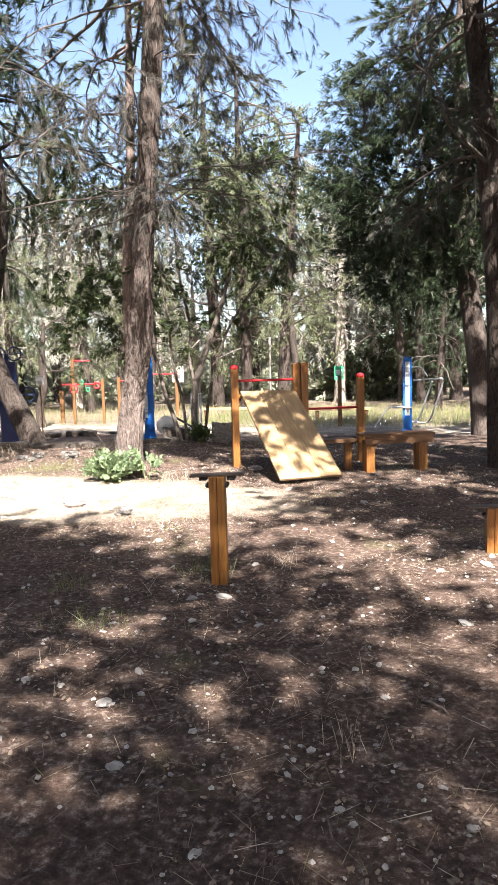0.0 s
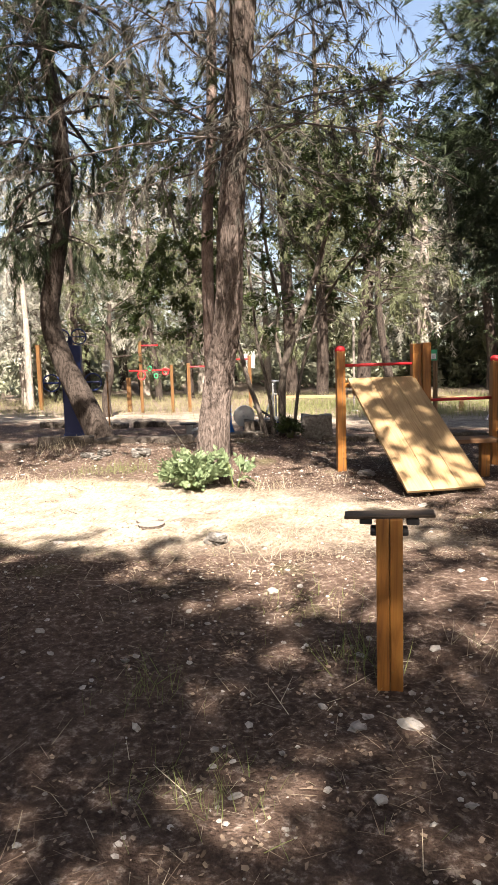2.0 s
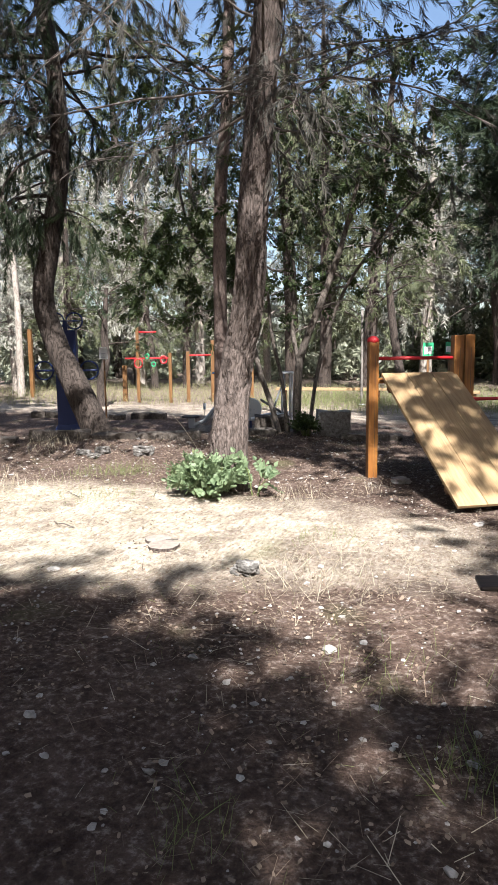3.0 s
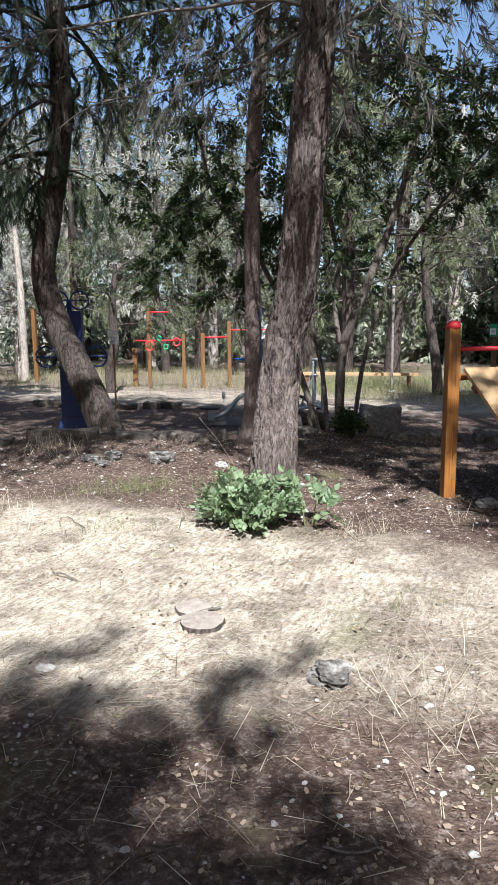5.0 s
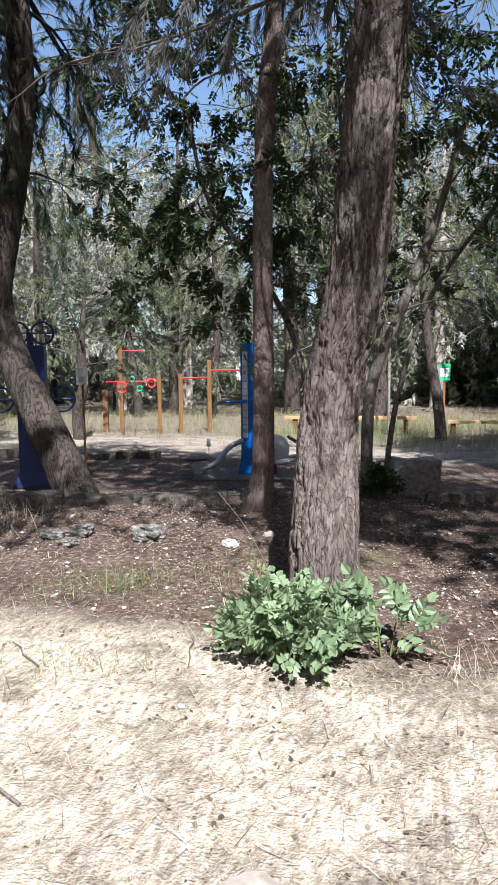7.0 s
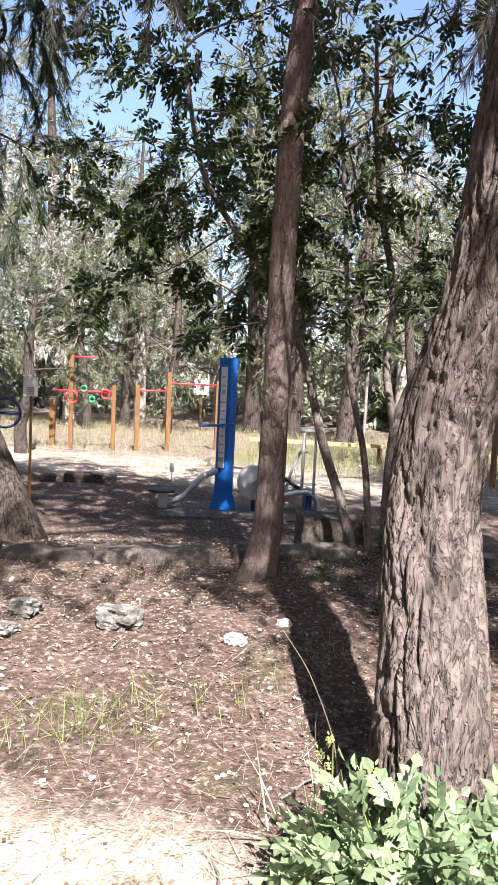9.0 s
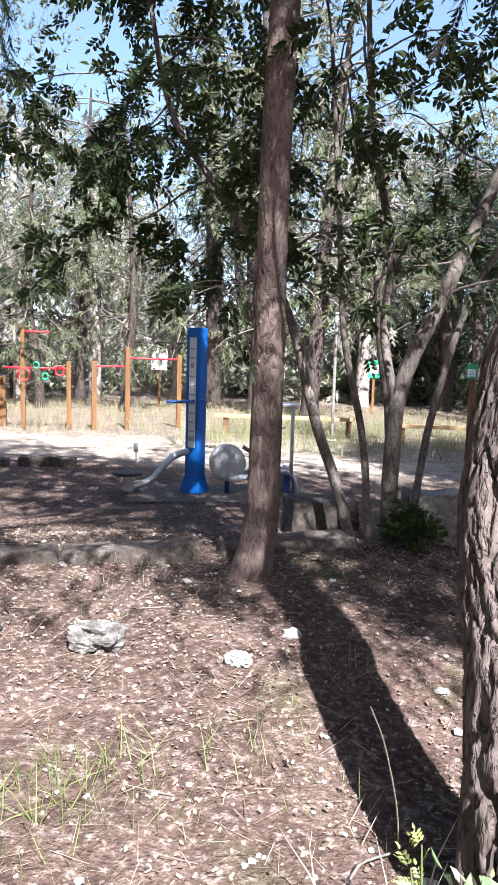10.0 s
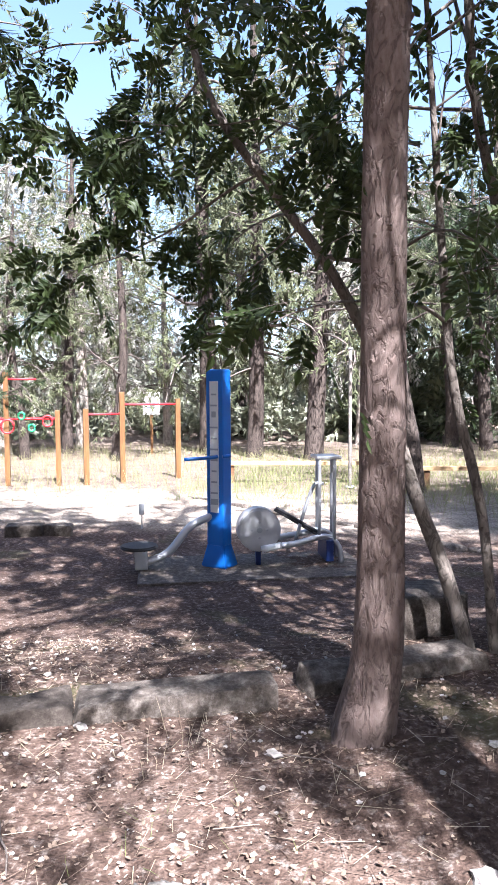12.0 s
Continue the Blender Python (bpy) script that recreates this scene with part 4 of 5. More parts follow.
def rowing_machine():
    z = up(-7.0, 14.9) + 0.02
    t = thing("exercise_machine", (-7.07, 14.9, z), 17, "blue outdoor exercise machine with grey pipes and a round drum", "exercise machine")
    column(t, 2.02, 0.2, 0.16, M_BLUE, True, -38)
    pipe("side_bar", [(-0.02, -0.10, 1.14), (-0.12, -0.13, 1.13), (-0.36, -0.14, 1.12)], 0.018, M_BLUE, t, "blue side grip")
    pipe("side_bar", [(0.08, -0.1, 1.15), (0.09, -0.2, 1.15), (0.02, -0.24, 1.15)], 0.018, M_BLUE, t, "blue side grip")
    # seat on the near side
    pipe("seat_arm", [(-0.08, 0, 0.52), (-0.3, -0.02, 0.42), (-0.52, -0.04, 0.17), (-0.72, -0.05, 0.08), (-0.78, -0.05, 0.06)], 0.042, M_STEEL, t, "bent grey steel pipe")
    part("seat_stem", box(0.13, 0.1, 0.22, (-0.80, -0.05, 0.0), 0.02), M_STEEL, t)
    part("seat", disc(0.19, 0.035, (-0.82, -0.05, 0.235), "z", 28, 0.012), M_BLACK, t, "round black seat")
    # drum
    d = part("drum", disc(0.225, 0.20, (0.40, -0.02, 0.38), "y", 40, 0.02), M_STEEL, t, "grey steel drum with round cover")
    for a in range(4):
        part("bolt", disc(0.012, 0.02, (0.40 + 0.08 * math.cos(a * 1.57), -0.125, 0.38 + 0.08 * math.sin(a * 1.57)), "y", 10, 0.003), M_INK, d)
    part("hub", disc(0.03, 0.02, (0.40, -0.126, 0.38), "y", 16, 0.004), M_INK, d)
    part("drum_stand", box(0.05, 0.09, 0.20, (0.40, 0, 0), 0.006), M_NAVY, t)
    # rails and the far frame
    pipe("rail_pipe", [(0.5, -0.12, 0.20), (0.8, -0.1, 0.23), (1.1, -0.05, 0.28), (1.24, -0.05, 0.18), (1.28, -0.05, 0.0)], 0.032, M_STEEL, t)
    pipe("rail_pipe", [(0.52, 0.2, 0.22), (0.82, 0.2, 0.26), (1.12, 0.2, 0.30), (1.26, 0.2, 0.18), (1.3, 0.2, 0.0)], 0.032, M_STEEL, t)
    pipe("pedal_tip", [(0.42, -0.16, 0.19), (0.62, -0.14, 0.22)], 0.036, M_WHITE, t, "white pipe end")
    pipe("link_bar", [(0.6, 0.05, 0.58), (1.06, 0.06, 0.30)], 0.018, M_BLACK, t)
    pipe("link_bar", [(0.6, 0.14, 0.55), (1.06, 0.15, 0.27)], 0.018, M_BLACK, t)
    pipe("brace", [(0.82, 0.1, 0.22), (0.92, 0.1, 0.55), (1.02, 0.1, 0.80), (1.12, 0.1, 0.82)], 0.02, M_STEEL, t)
    for x, y in ((1.04, -0.06), (1.08, 0.22), (1.2, -0.06), (1.24, 0.22)):
        pipe("upright", [(x, y, 0.25), (x, y, 1.10)], 0.02, M_STEEL, t)
    part("back_rest", box(0.26, 0.34, 0.035, (1.14, 0.08, 1.09), 0.012), M_STEEL, t, "grey plate on the uprights")
    part("frame_foot", box(0.08, 0.4, 0.22, (1.14, 0.08, 0.03), 0.01), M_NAVY, t)


def wheel_machine():
    x, y = -9.62, 13.0
    t = thing("exercise_machine", (x, y, up(x, y)), 24, "dark blue exercise machine with steering rings on top", "exercise machine")
    column(t, 2.0, 0.40, 0.2, M_NAVY, False)
    rings = [((-0.17, 0, 2.17), 0.15), ((0.17, 0, 2.17), 0.15), ((-0.42, -0.05, 1.25), 0.17), ((0.42, -0.05, 1.25), 0.17)]
    for c, r in rings:
        pts = [(c[0] + r * math.cos(a), c[1], c[2] + r * math.sin(a)) for a in np.linspace(0, 2 * np.pi, 25)]
        w = mesh_part("wheel", [tube(np.array(pts), [0.016], 10)], M_NAVY, t, "dark blue turning ring")
        pipe("spoke", [(c[0] - r, c[1], c[2]), (c[0] + r, c[1], c[2])], 0.011, M_NAVY, w)
    pipe("arm", [(-0.58, -0.05, 1.25), (-0.1, -0.08, 1.25)], 0.02, M_NAVY, t)
    pipe("arm", [(0.1, -0.08, 1.25), (0.58, -0.05, 1.25)], 0.02, M_NAVY, t)
    part("neck", box(0.08, 0.08, 0.2, (0, 0, 1.98), 0.01), M_NAVY, t)


def swing_machine():
    x, y = -1.03, 15.9
    t = thing("exercise_machine", (x, y, up(x, y)), 5, "blue exercise machine with a hanging slatted seat and white pipes", "exercise machine")
    column(t, 1.86, 0.2, 0.14, M_BLUE)
    pipe("arm_pipe", [(0.1, 0, 1.62), (0.3, 0, 1.6), (0.45, 0, 1.4)], 0.018, M_STEEL, t)
    pipe("arm_pipe", [(0.12, -0.05, 1.32), (0.6, -0.05, 1.34), (0.78, -0.05, 1.3), (0.62, -0.05, 0.75), (0.46, -0.05, 0.38), (0.14, -0.05, 0.36)], 0.02, M_STEEL, t)
    pipe("arm_pipe", [(0.56, 0.1, 1.30), (0.42, 0.1, 0.9), (0.25, 0.1, 0.42), (0.02, 0.1, 0.36)], 0.02, M_STEEL, t)
    s = pipe("seat_frame", [(-0.75, -0.1, 0.25), (-0.5, -0.1, 0.62), (-0.35, -0.1, 0.72), (0.1, -0.1, 0.70)], 0.018, M_STEEL, t, "grey tube frame of the seat")
    for i in range(6):
        pipe("slat", [(-0.72 + i * 0.11, -0.3, 0.28 + 0.06 * i), (-0.72 + i * 0.11, 0.12, 0.28 + 0.06 * i)], 0.012, M_STEEL, s)
    for i in range(4):
        pipe("slat", [(-0.36 + i * 0.13, -0.3, 0.71), (-0.36 + i * 0.13, 0.12, 0.71)], 0.012, M_STEEL, s)


def concrete_pad():
    z = up(-7.0, 14.9)
    t = part("concrete_pad", box(2.3, 1.1, 0.12, (0, 0, -0.10), 0.015), M_KERB)
    t.matrix_basis = pose(-6.75, 14.95, z, 0, 0, 17)
    tagged(t, "flat grey concrete pad under the exercise machine", "concrete pad", kind="structure")


concrete_pad()
rowing_machine()
wheel_machine()
swing_machine()

# ---- timber frames, signs and beams in the clearing ----


def ring_shape(parent, x, z, r, material, label):
    """A triangular grip of bent rod, hung from a bar."""
    pts = [(x + r * 0.95 * math.sin(a) * (1 if abs(math.sin(a)) < 0.9 else 0.95), -0.04, z - r * 0.8 + r * math.cos(a)) for a in np.linspace(0, 2 * np.pi, 19)]
    mesh_part("grip_ring", [tube(np.array(pts), [0.022], 8)], material, parent, label)


def pole(name, x, y, h, parent, w=0.10):
    p = part(name, box(w, w, h + 0.15, (0, 0, -0.15), 0.012), M_POLE, parent)
    p.location = (x, y, 0)
    return p


def ring_frame():
    x, y = -12.9, 21.2
    t = thing("ring_frame", (x, y, up(x, y)), 20, "yellow timber posts with a red bar and hanging grip rings", "exercise frame")
    pole("post", 0, 0, 2.35, t)
    pole("post", 1.02, 0, 1.55, t)
    pole("post", -0.55, 0.6, 1.15, t, 0.14)
    rail("crossbar", (-0.4, 0, 1.38), (1.0, 0, 1.38), 0.025, M_RED, t, "red steel bar")
    rail("crossbar", (0.0, 0, 2.2), (0.6, 0.0, 2.2), 0.022, M_RED, t, "red steel bar")
    ring_shape(t, 0.02, 1.34, 0.14, M_RED, "red grip ring")
    ring_shape(t, 0.82, 1.42, 0.11, M_RED, "red grip ring")
    ring_shape(t, 0.30, 1.5, 0.07, M_GREEN, "green grip ring")
    ring_shape(t, 0.5, 1.25, 0.07, M_GREEN, "green grip ring")


def bar_frame():
    x, y = -11.4, 21.6
    t = thing("bar_frame", (x, y, up(x, y)), 30, "brown timber posts joined by red bars of stepped heights", "exercise frame")
    hs, xs = (1.6, 1.95, 1.8), (0.05, 0.85, 2.15)
    for i, h in enumerate(hs):
        pole("post", xs[i], i * 0.25, h, t, 0.11)
    for i in range(2):
        h = min(hs[i], hs[i + 1]) - 0.12
        rail("crossbar", (xs[i], i * 0.25, h), (xs[i + 1], (i + 1) * 0.25, h), 0.022, M_RED, t, "red steel bar")


def sign(x, y, h, w, tall, plate, label, turn=15, thick=0.09):
    t = thing("sign", (x, y, up(x, y)), turn, label, "sign", "signs in the clearing")
    pole("post", 0, 0.015 + thick / 2, h, t, thick)
    p = part("board", box(w, 0.02, tall, (0, 0, h - tall + 0.05), 0.004), plate, t)
    if plate is not M_WHITE:
        part("sheet", box(w * 0.75, 0.006, tall * 0.5, (0, -0.013, h - tall * 0.68), 0.001), M_WHITE, p, "white printed sheet")
    for i in range(4):
        part("print_line", box(w * 0.5, 0.003, tall * 0.05, (0, -0.018, h - tall * 0.35 - i * tall * 0.1), 0), M_INK, p)


def low_beam(x, y, length, turn):
    t = thing("low_beam", (x, y, up(x, y)), turn, "long low timber beam on short posts", "balance beam", "low beams")
    part("beam", box(length, 0.2, 0.08, (0, 0, 0.36), 0.01), M_PLANK, t)
    for sx in (-0.42, 0.42):
        part("leg", box(0.12, 0.12, 0.46, (sx * length, 0, -0.1), 0.01), M_BOARD, t)


ring_frame()
bar_frame()
sign(-12.6, 30.0, 2.0, 0.55, 0.75, M_WHITE, "white notice board on a yellow wooden post")
sign(-5.2, 31.5, 1.8, 0.42, 0.62, M_GREEN, "green notice board with a white sheet on a post")
sign(-3.28, 19.8, 1.7, 0.2, 0.28, M_GREEN, "green notice board with a white sheet on a yellow post", -30)
sign(-9.0, 13.3, 1.62, 0.17, 0.23, M_WHITE, "small white notice on a slim post", 15, 0.03)
low_beam(-7.0, 22.6, 3.4, 8)
low_beam(-3.6, 22.3, 1.9, 8)


def dead_trunk(x, y, h, r, seed, name="dead_tree", label="bare pale dead trunk without branches"):
    rng = np.random.default_rng(seed)
    line = spline([(x, y, up(x, y) - 0.2), (x + 0.03, y, h * 0.5), (x + rng.uniform(-0.2, 0.2), y, h)], 40)
    tree(name, (x, y, up(x, y)), label, [bark_trunk(line, [r, r * 0.85, r * 0.6], 16, 0.07, seed, 0.2, 6)], M_BARK_PALE)


dead_trunk(-19.0, 23.0, 5.2, 0.14, 61)


def crooked_tree(pts, radii, seed, label, limbs, bark, leaf):
    """A thin crooked tree of the clearing with a few limbs and sparse foliage."""
    rng = np.random.default_rng(seed)
    x, y = pts[0][:2]
    line = spline([(px, py, pz + up(x, y)) for px, py, pz in pts], 60)
    trunk = [bark_trunk(line, radii, 20, 0.1, seed, 0.3, 6, 0.6)]
    top = line[-1][2]
    wood, loc, way = branches(around(line, line[0][2] + 0.45 * (top - line[0][2]), top, limbs, rng, 0.5, (0.5, 1.1)), rng, 1.6, 0.03, 0.3, 7, 0.7, 5, 0.8)
    leaves = [scatter(SPRAY, loc, frames_for(way + [0, 0, -0.04], rng), rng.uniform(0.16, 0.28, len(loc)))]
    tree("young_tree", (x, y, up(x, y)), label, trunk, bark, wood, bark, leaves, leaf, group="young trees in the clearing")


crooked_tree([(-4.6, 21.3, -0.1), (-4.7, 21.3, 0.9), (-4.9, 21.35, 2.0), (-5.05, 21.4, 3.4), (-5.0, 21.4, 5.6)], (0.13, 0.11, 0.09, 0.03), 63,
             "dark leaning young tree with sparse foliage by the low beams", 14, M_BARK_DARK, M_NEEDLE)
crooked_tree([(-13.0, 19.3, -0.1), (-13.05, 19.3, 0.6), (-12.85, 19.3, 1.3), (-12.9, 19.35, 2.2), (-12.8, 19.4, 3.4)], (0.14, 0.12, 0.1, 0.05), 64,
             "short crooked dark tree with few twigs in dry grass", 7, M_BARK_DARK, M_NEEDLE_DARK)


def slim_pole():
    x, y = -5.9, 21.9
    t = thing("metal_pole", (x, y, up(x, y)), 0, "slim grey metal pole standing in the grass", "pole")
    pipe("shaft", [(0, 0, -0.1), (0, 0, 2.75)], 0.035, M_CONCRETE, t)
    part("cap", disc(0.052, 0.04, (0, 0, 2.76), "z", 16, 0.008), M_INK, t)
    part("base_plate", disc(0.1, 0.03, (0, 0, 0.01), "z", 18, 0.006), M_INK, t)


def lone_post():
    x, y = -18.0, 22.4
    t = thing("timber_post", (x, y, up(x, y)), 12, "tall yellow timber post standing alone in dry grass", "post")
    pole("shaft", 0, 0, 2.4, t, 0.13)
    part("cap", box(0.15, 0.15, 0.04, (0, 0, 2.395), 0.01), M_BOARD, t)


slim_pole()
lone_post()

# ---- kerb, blocks, stump and rocks ----


def lump(name, size, seed, material, rough=0.35, sub=3, flat=0.65):
    """A broken, faceted stone."""
    b = bmesh.new()
    bmesh.ops.create_icosphere(b, subdivisions=sub, radius=1)
    off = Vector((seed * 3.1, seed * 1.7, seed))
    for v in b.verts:
        n = v.co.normalized()
        k = 1 + rough * noise.noise(n * 1.3 + off) + rough * 0.7 * noise.noise(n * 3.1 + off) + rough * 0.35 * noise.noise(n * 7.0 + off)
        q = n * k
        m = max(abs(q.x), abs(q.y), abs(q.z))
        q = q * (0.55 + 0.45 / max(m, 0.6)) if m > 0.75 else q
        v.co = Vector((q.x * size[0], q.y * size[1], q.z * size[2] * flat))
    return b


def kerb(points, label, seed, gaps, sink, wide, longs=(0.3, 0.75), lean=8, chip=0.035):
    """A line of kerb stones, each set a little askew."""
    x0, y0 = points[len(points) // 2][:2]
    t = thing("kerb", (x0, y0, up(x0, y0)), 0, label, "kerb", kind="structure")
    line = spline(points, 240)
    dist = np.concatenate([[0], np.cumsum(np.linalg.norm(np.diff(line, axis=0), axis=1))])
    rng = random.Random(seed)
    s = 0.0
    i = 0
    while s < dist[-1] - 0.6:
        ln = rng.uniform(*longs)
        a = np.array([np.interp(s, dist, line[:, k]) for k in range(2)])
        b = np.array([np.interp(s + ln, dist, line[:, k]) for k in range(2)])
        c = (a + b) / 2
        if not any(abs(c[0] - g) < w for g, w in gaps):
            bm = box(ln - 0.01, wide * rng.uniform(0.8, 1.25), 0.26, (0, 0, -0.16), 0.05)
            bmesh.ops.subdivide_edges(bm, edges=bm.edges[:], cuts=2, use_grid_fill=True)
            for v in bm.verts:
                v.co += noise.noise_vector(Vector((v.co.x * 5 + s * 3, v.co.y * 5, v.co.z * 5))) * chip
            p = part("kerb_stone", bm, M_KERB, t, smooth=True)
            z = float(rise(c[0], c[1])) - sink + rng.uniform(-0.03, 0.02)
            p.matrix_basis = Matrix.Translation((c[0] - x0, c[1] - y0, z - up(x0, y0))) @ pose(0, 0, 0, rng.uniform(-lean, lean), rng.uniform(-lean, lean) * 0.5, math.degrees(math.atan2(b[1] - a[1], b[0] - a[0])) + rng.uniform(-lean, lean) * 0.8)
        s += ln + (0.15 if i % 3 == 2 else 0)
        i += 1


def rock(x, y, size, seed, material, label, group="", turn=0.0, sink=0.3, name="rock"):
    ob = part(name, lump(name, size, seed, material, 0.5, 4), material, None)
    ob.matrix_basis = pose(x, y, up(x, y, size[2] * 0.65 * (1 - sink)), 0, 0, turn)
    return tagged(ob, label, "rock", group)


def concrete_block(x, y, sx, sy, sz, turn, seed, label, stone=M_CONCRETE):
    bm = box(sx, sy, sz + 0.1, (0, 0, -0.1), 0)
    bmesh.ops.subdivide_edges(bm, edges=bm.edges[:], cuts=7, use_grid_fill=True)
    for v in bm.verts:
        v.co += noise.noise_vector(v.co * 4 + Vector((seed, 0, 0))) * 0.035 + noise.noise_vector(v.co * 11 + Vector((seed, 3, 0))) * 0.012
    ob = part("concrete_block", bm, stone, None, smooth=True)
    ob.matrix_basis = pose(x, y, up(x, y), 0, 0, turn)
    tagged(ob, label, "concrete block")


def stump():
    x, y = -4.0, 6.36
    t = thing("tree_stump", (x, y, up(x, y)), 20, "low cut tree stump with greyed rings and bark rim", "tree stump")
    for i, (dx, dy, r, h) in enumerate(((0.0, -0.06, 0.1, 0.028), (-0.07, 0.13, 0.088, 0.02))):
        line = np.array([(dx, dy, -0.06), (dx, dy, 0.0), (dx, dy, h)])
        v, f = bark_trunk(spline(line, 10), [r * 1.1, r, r * 0.97], 36, 0.14, 70 + i, 0.2, 7)
        mesh_part("rim", [(v, f)], M_BARK, t)
        top = v[-36:]
        c = np.vstack([top, top * 0.5 + 0.5 * np.array([dx, dy, h]) + [0, 0, 0.006], [[dx, dy, h + 0.004]]])
        j = np.arange(36)
        k = (j + 1) % 36
        quads = np.stack([j, k, 36 + k, 36 + j], 1)
        tris = np.stack([36 + j, 36 + k, np.full(36, 72)], 1)
        mesh_part("cut_face", [(c, quads), (c, tris)], M_STUMP, t, "grey weathered cut face", smooth=False)


kerb([(-10.5, 9.2, 0), (-8.5, 10.08, 0), (-7.3, 10.72, 0), (-6.3, 11.08, 0), (-5.15, 11.7, 0), (-4.2, 12.4, 0), (-2.6, 13.0, 0), (-1.4, 13.45, 0)],
     "low edge of weathered concrete kerb stones, half buried", 7, ((-4.85, 0.45),), 0.0, 0.24, (0.6, 1.15), 4, 0.045)
kerb([(-12.6, 15.6, 0), (-10.2, 16.1, 0), (-8.8, 16.35, 0)], "pale upright concrete kerb blocks at the sunny edge", 11, (), -0.04, 0.16, (0.3, 0.5), 4, 0.03)
kerb([(-8.8, 20.1, 0), (-7.0, 18.5, 0), (-5.2, 16.95, 0), (-3.66, 15.5, 0), (-1.1, 13.35, 0), (0.5, 11.7, 0), (2.4, 9.9, 0)],
     "straight line of low dark kerb stones across the clearing", 9, (), 0.06, 0.16)
# the block by the stems wears the darker concrete to look shaded
concrete_block(-5.3, 12.35, 0.55, 0.38, 0.28, 24, 2, "broken concrete block lying by the stems, darkened in colour for shade", M_KERB)
concrete_block(-4.32, 12.5, 0.5, 0.4, 0.40, 20, 5, "grey rough concrete block beside the young tree")
stump()
marker = thing("ground_marker", (-8.53, 16.76, up(-8.53, 16.76)), 10, "small grey plate on a thin stake in the ground", "marker")
part("stake", box(0.015, 0.015, 0.30, (0, 0.012, -0.08), 0.002), M_INK, marker)
part("plate", box(0.075, 0.01, 0.15, (0, 0, 0.19), 0.003), M_INK, marker, "small grey plate")
rock(-3.22, 6.0, (0.085, 0.07, 0.07), 1, M_ROCK, "pitted grey rock with lichen, half buried in straw")
rock(-6.12, 9.75, (0.122, 0.094, 0.108), 3, M_ROCK, "rugged grey rock with white lichen in the soil")
rock(-6.75, 9.75, (0.101, 0.086, 0.086), 4, M_ROCK, "rugged grey rock with white lichen in the soil")
rock(-6.7, 9.45, (0.072, 0.058, 0.058), 5, M_ROCK, "rugged grey rock with white lichen in the soil")
rock(-6.95, 9.6, (0.115, 0.072, 0.065), 6, M_ROCK, "rugged grey rock with white lichen in the soil")
rock(-5.42, 9.75, (0.061, 0.050, 0.050), 7, M_STONE, "pale angular limestone lying on bare soil")
rock(-2.75, 9.25, (0.094, 0.065, 0.058), 8, M_STONE, "pale angular limestone lying on bare soil")

# ---- bushes, grass, stones and litter ----


def bush(name, x, y, rx, ry, h, stems, seed, label, leaf, size, mat=None):
    rng = np.random.default_rng(seed)
    wood, loc, way = [], [], []
    z = up(x, y)
    for i in range(stems):
        a = rng.uniform(0, 2 * np.pi)
        r = math.sqrt(rng.uniform(0, 1))
        tip = np.array([x + rx * r * math.cos(a), y + ry * r * math.sin(a), z + h * rng.uniform(0.45, 1) * (1.1 - 0.45 * r)])
        root = np.array([x + 0.25 * rx * r * math.cos(a), y + 0.25 * ry * r * math.sin(a), z - 0.03])
        ln = spline([root, (root + tip) / 2 + [0, 0, 0.12 * h], tip], 7)
        wood.append(tube(ln, [0.006, 0.002], 4))
        d = tip - root
        for u in (3, 4, 5, 6, 6):
            loc.append(ln[u])
            way.append(d / np.linalg.norm(d) * 0.6 + rng.normal(0, 0.55, 3) + [math.cos(a) * 0.5, math.sin(a) * 0.5, -0.1])
    t = thing(name, (x, y, z), 0, label, "bush")
    shift = np.array([x, y, z])
    mesh_part("stem", [(v - shift, f) for v, f in wood], M_GRASS, t)
    v, f = scatter(leaf, np.array(loc), frames_for(np.array(way), rng), rng.uniform(0.7, 1.2, len(loc)) * size)
    mesh_part("foliage", [(v - shift, f)], mat or M_LEAF_BUSH, t, smooth=False)


bush("bush", -4.42, 7.98, 0.33, 0.22, 0.40, 64, 81, "bright green leafy bush at the foot of the pine", LEAF_BUSH, 0.125)
bush("bush", -4.0, 8.2, 0.13, 0.13, 0.42, 5, 82, "small green leafy shoots beside the pine trunk", LEAF_BUSH, 0.17)
bush("bush", -4.55, 11.8, 0.15, 0.15, 0.34, 24, 83, "dark green ivy-like bush among the young stems", LEAF5, 0.10, M_LEAF)


bush("flowering_weed", -4.66, 8.22, 0.05, 0.05, 0.5, 3, 84, "thin weed with small yellow-green flower heads", LEAF7, 0.04, M_FLOWER)
bush("flowering_weed", -4.55, 8.12, 0.05, 0.05, 0.46, 3, 85, "thin weed with small yellow-green flower heads", LEAF7, 0.04, M_FLOWER)


def grass_tuft(x, y, r, n, h, seed, mat, label):
    rng = np.random.default_rng(seed)
    loc = np.stack([x + rng.normal(0, r, n), y + rng.normal(0, r, n)], 1)
    z = rise(loc[:, 0], loc[:, 1]) - 0.01
    way = rng.normal(0, 0.42, (n, 3)) + [0, 0, 1.0]
    v, f = scatter(BLADE, np.column_stack([loc, z]) - [x, y, up(x, y)], frames_for(way, rng), rng.uniform(0.5, 1.15, n) * h)
    ob = mesh_part("grass_tuft", [(v, f)], mat, smooth=False)
    ob.location = (x, y, up(x, y))
    tagged(ob, label, "grass", "grass tufts", "stuff")


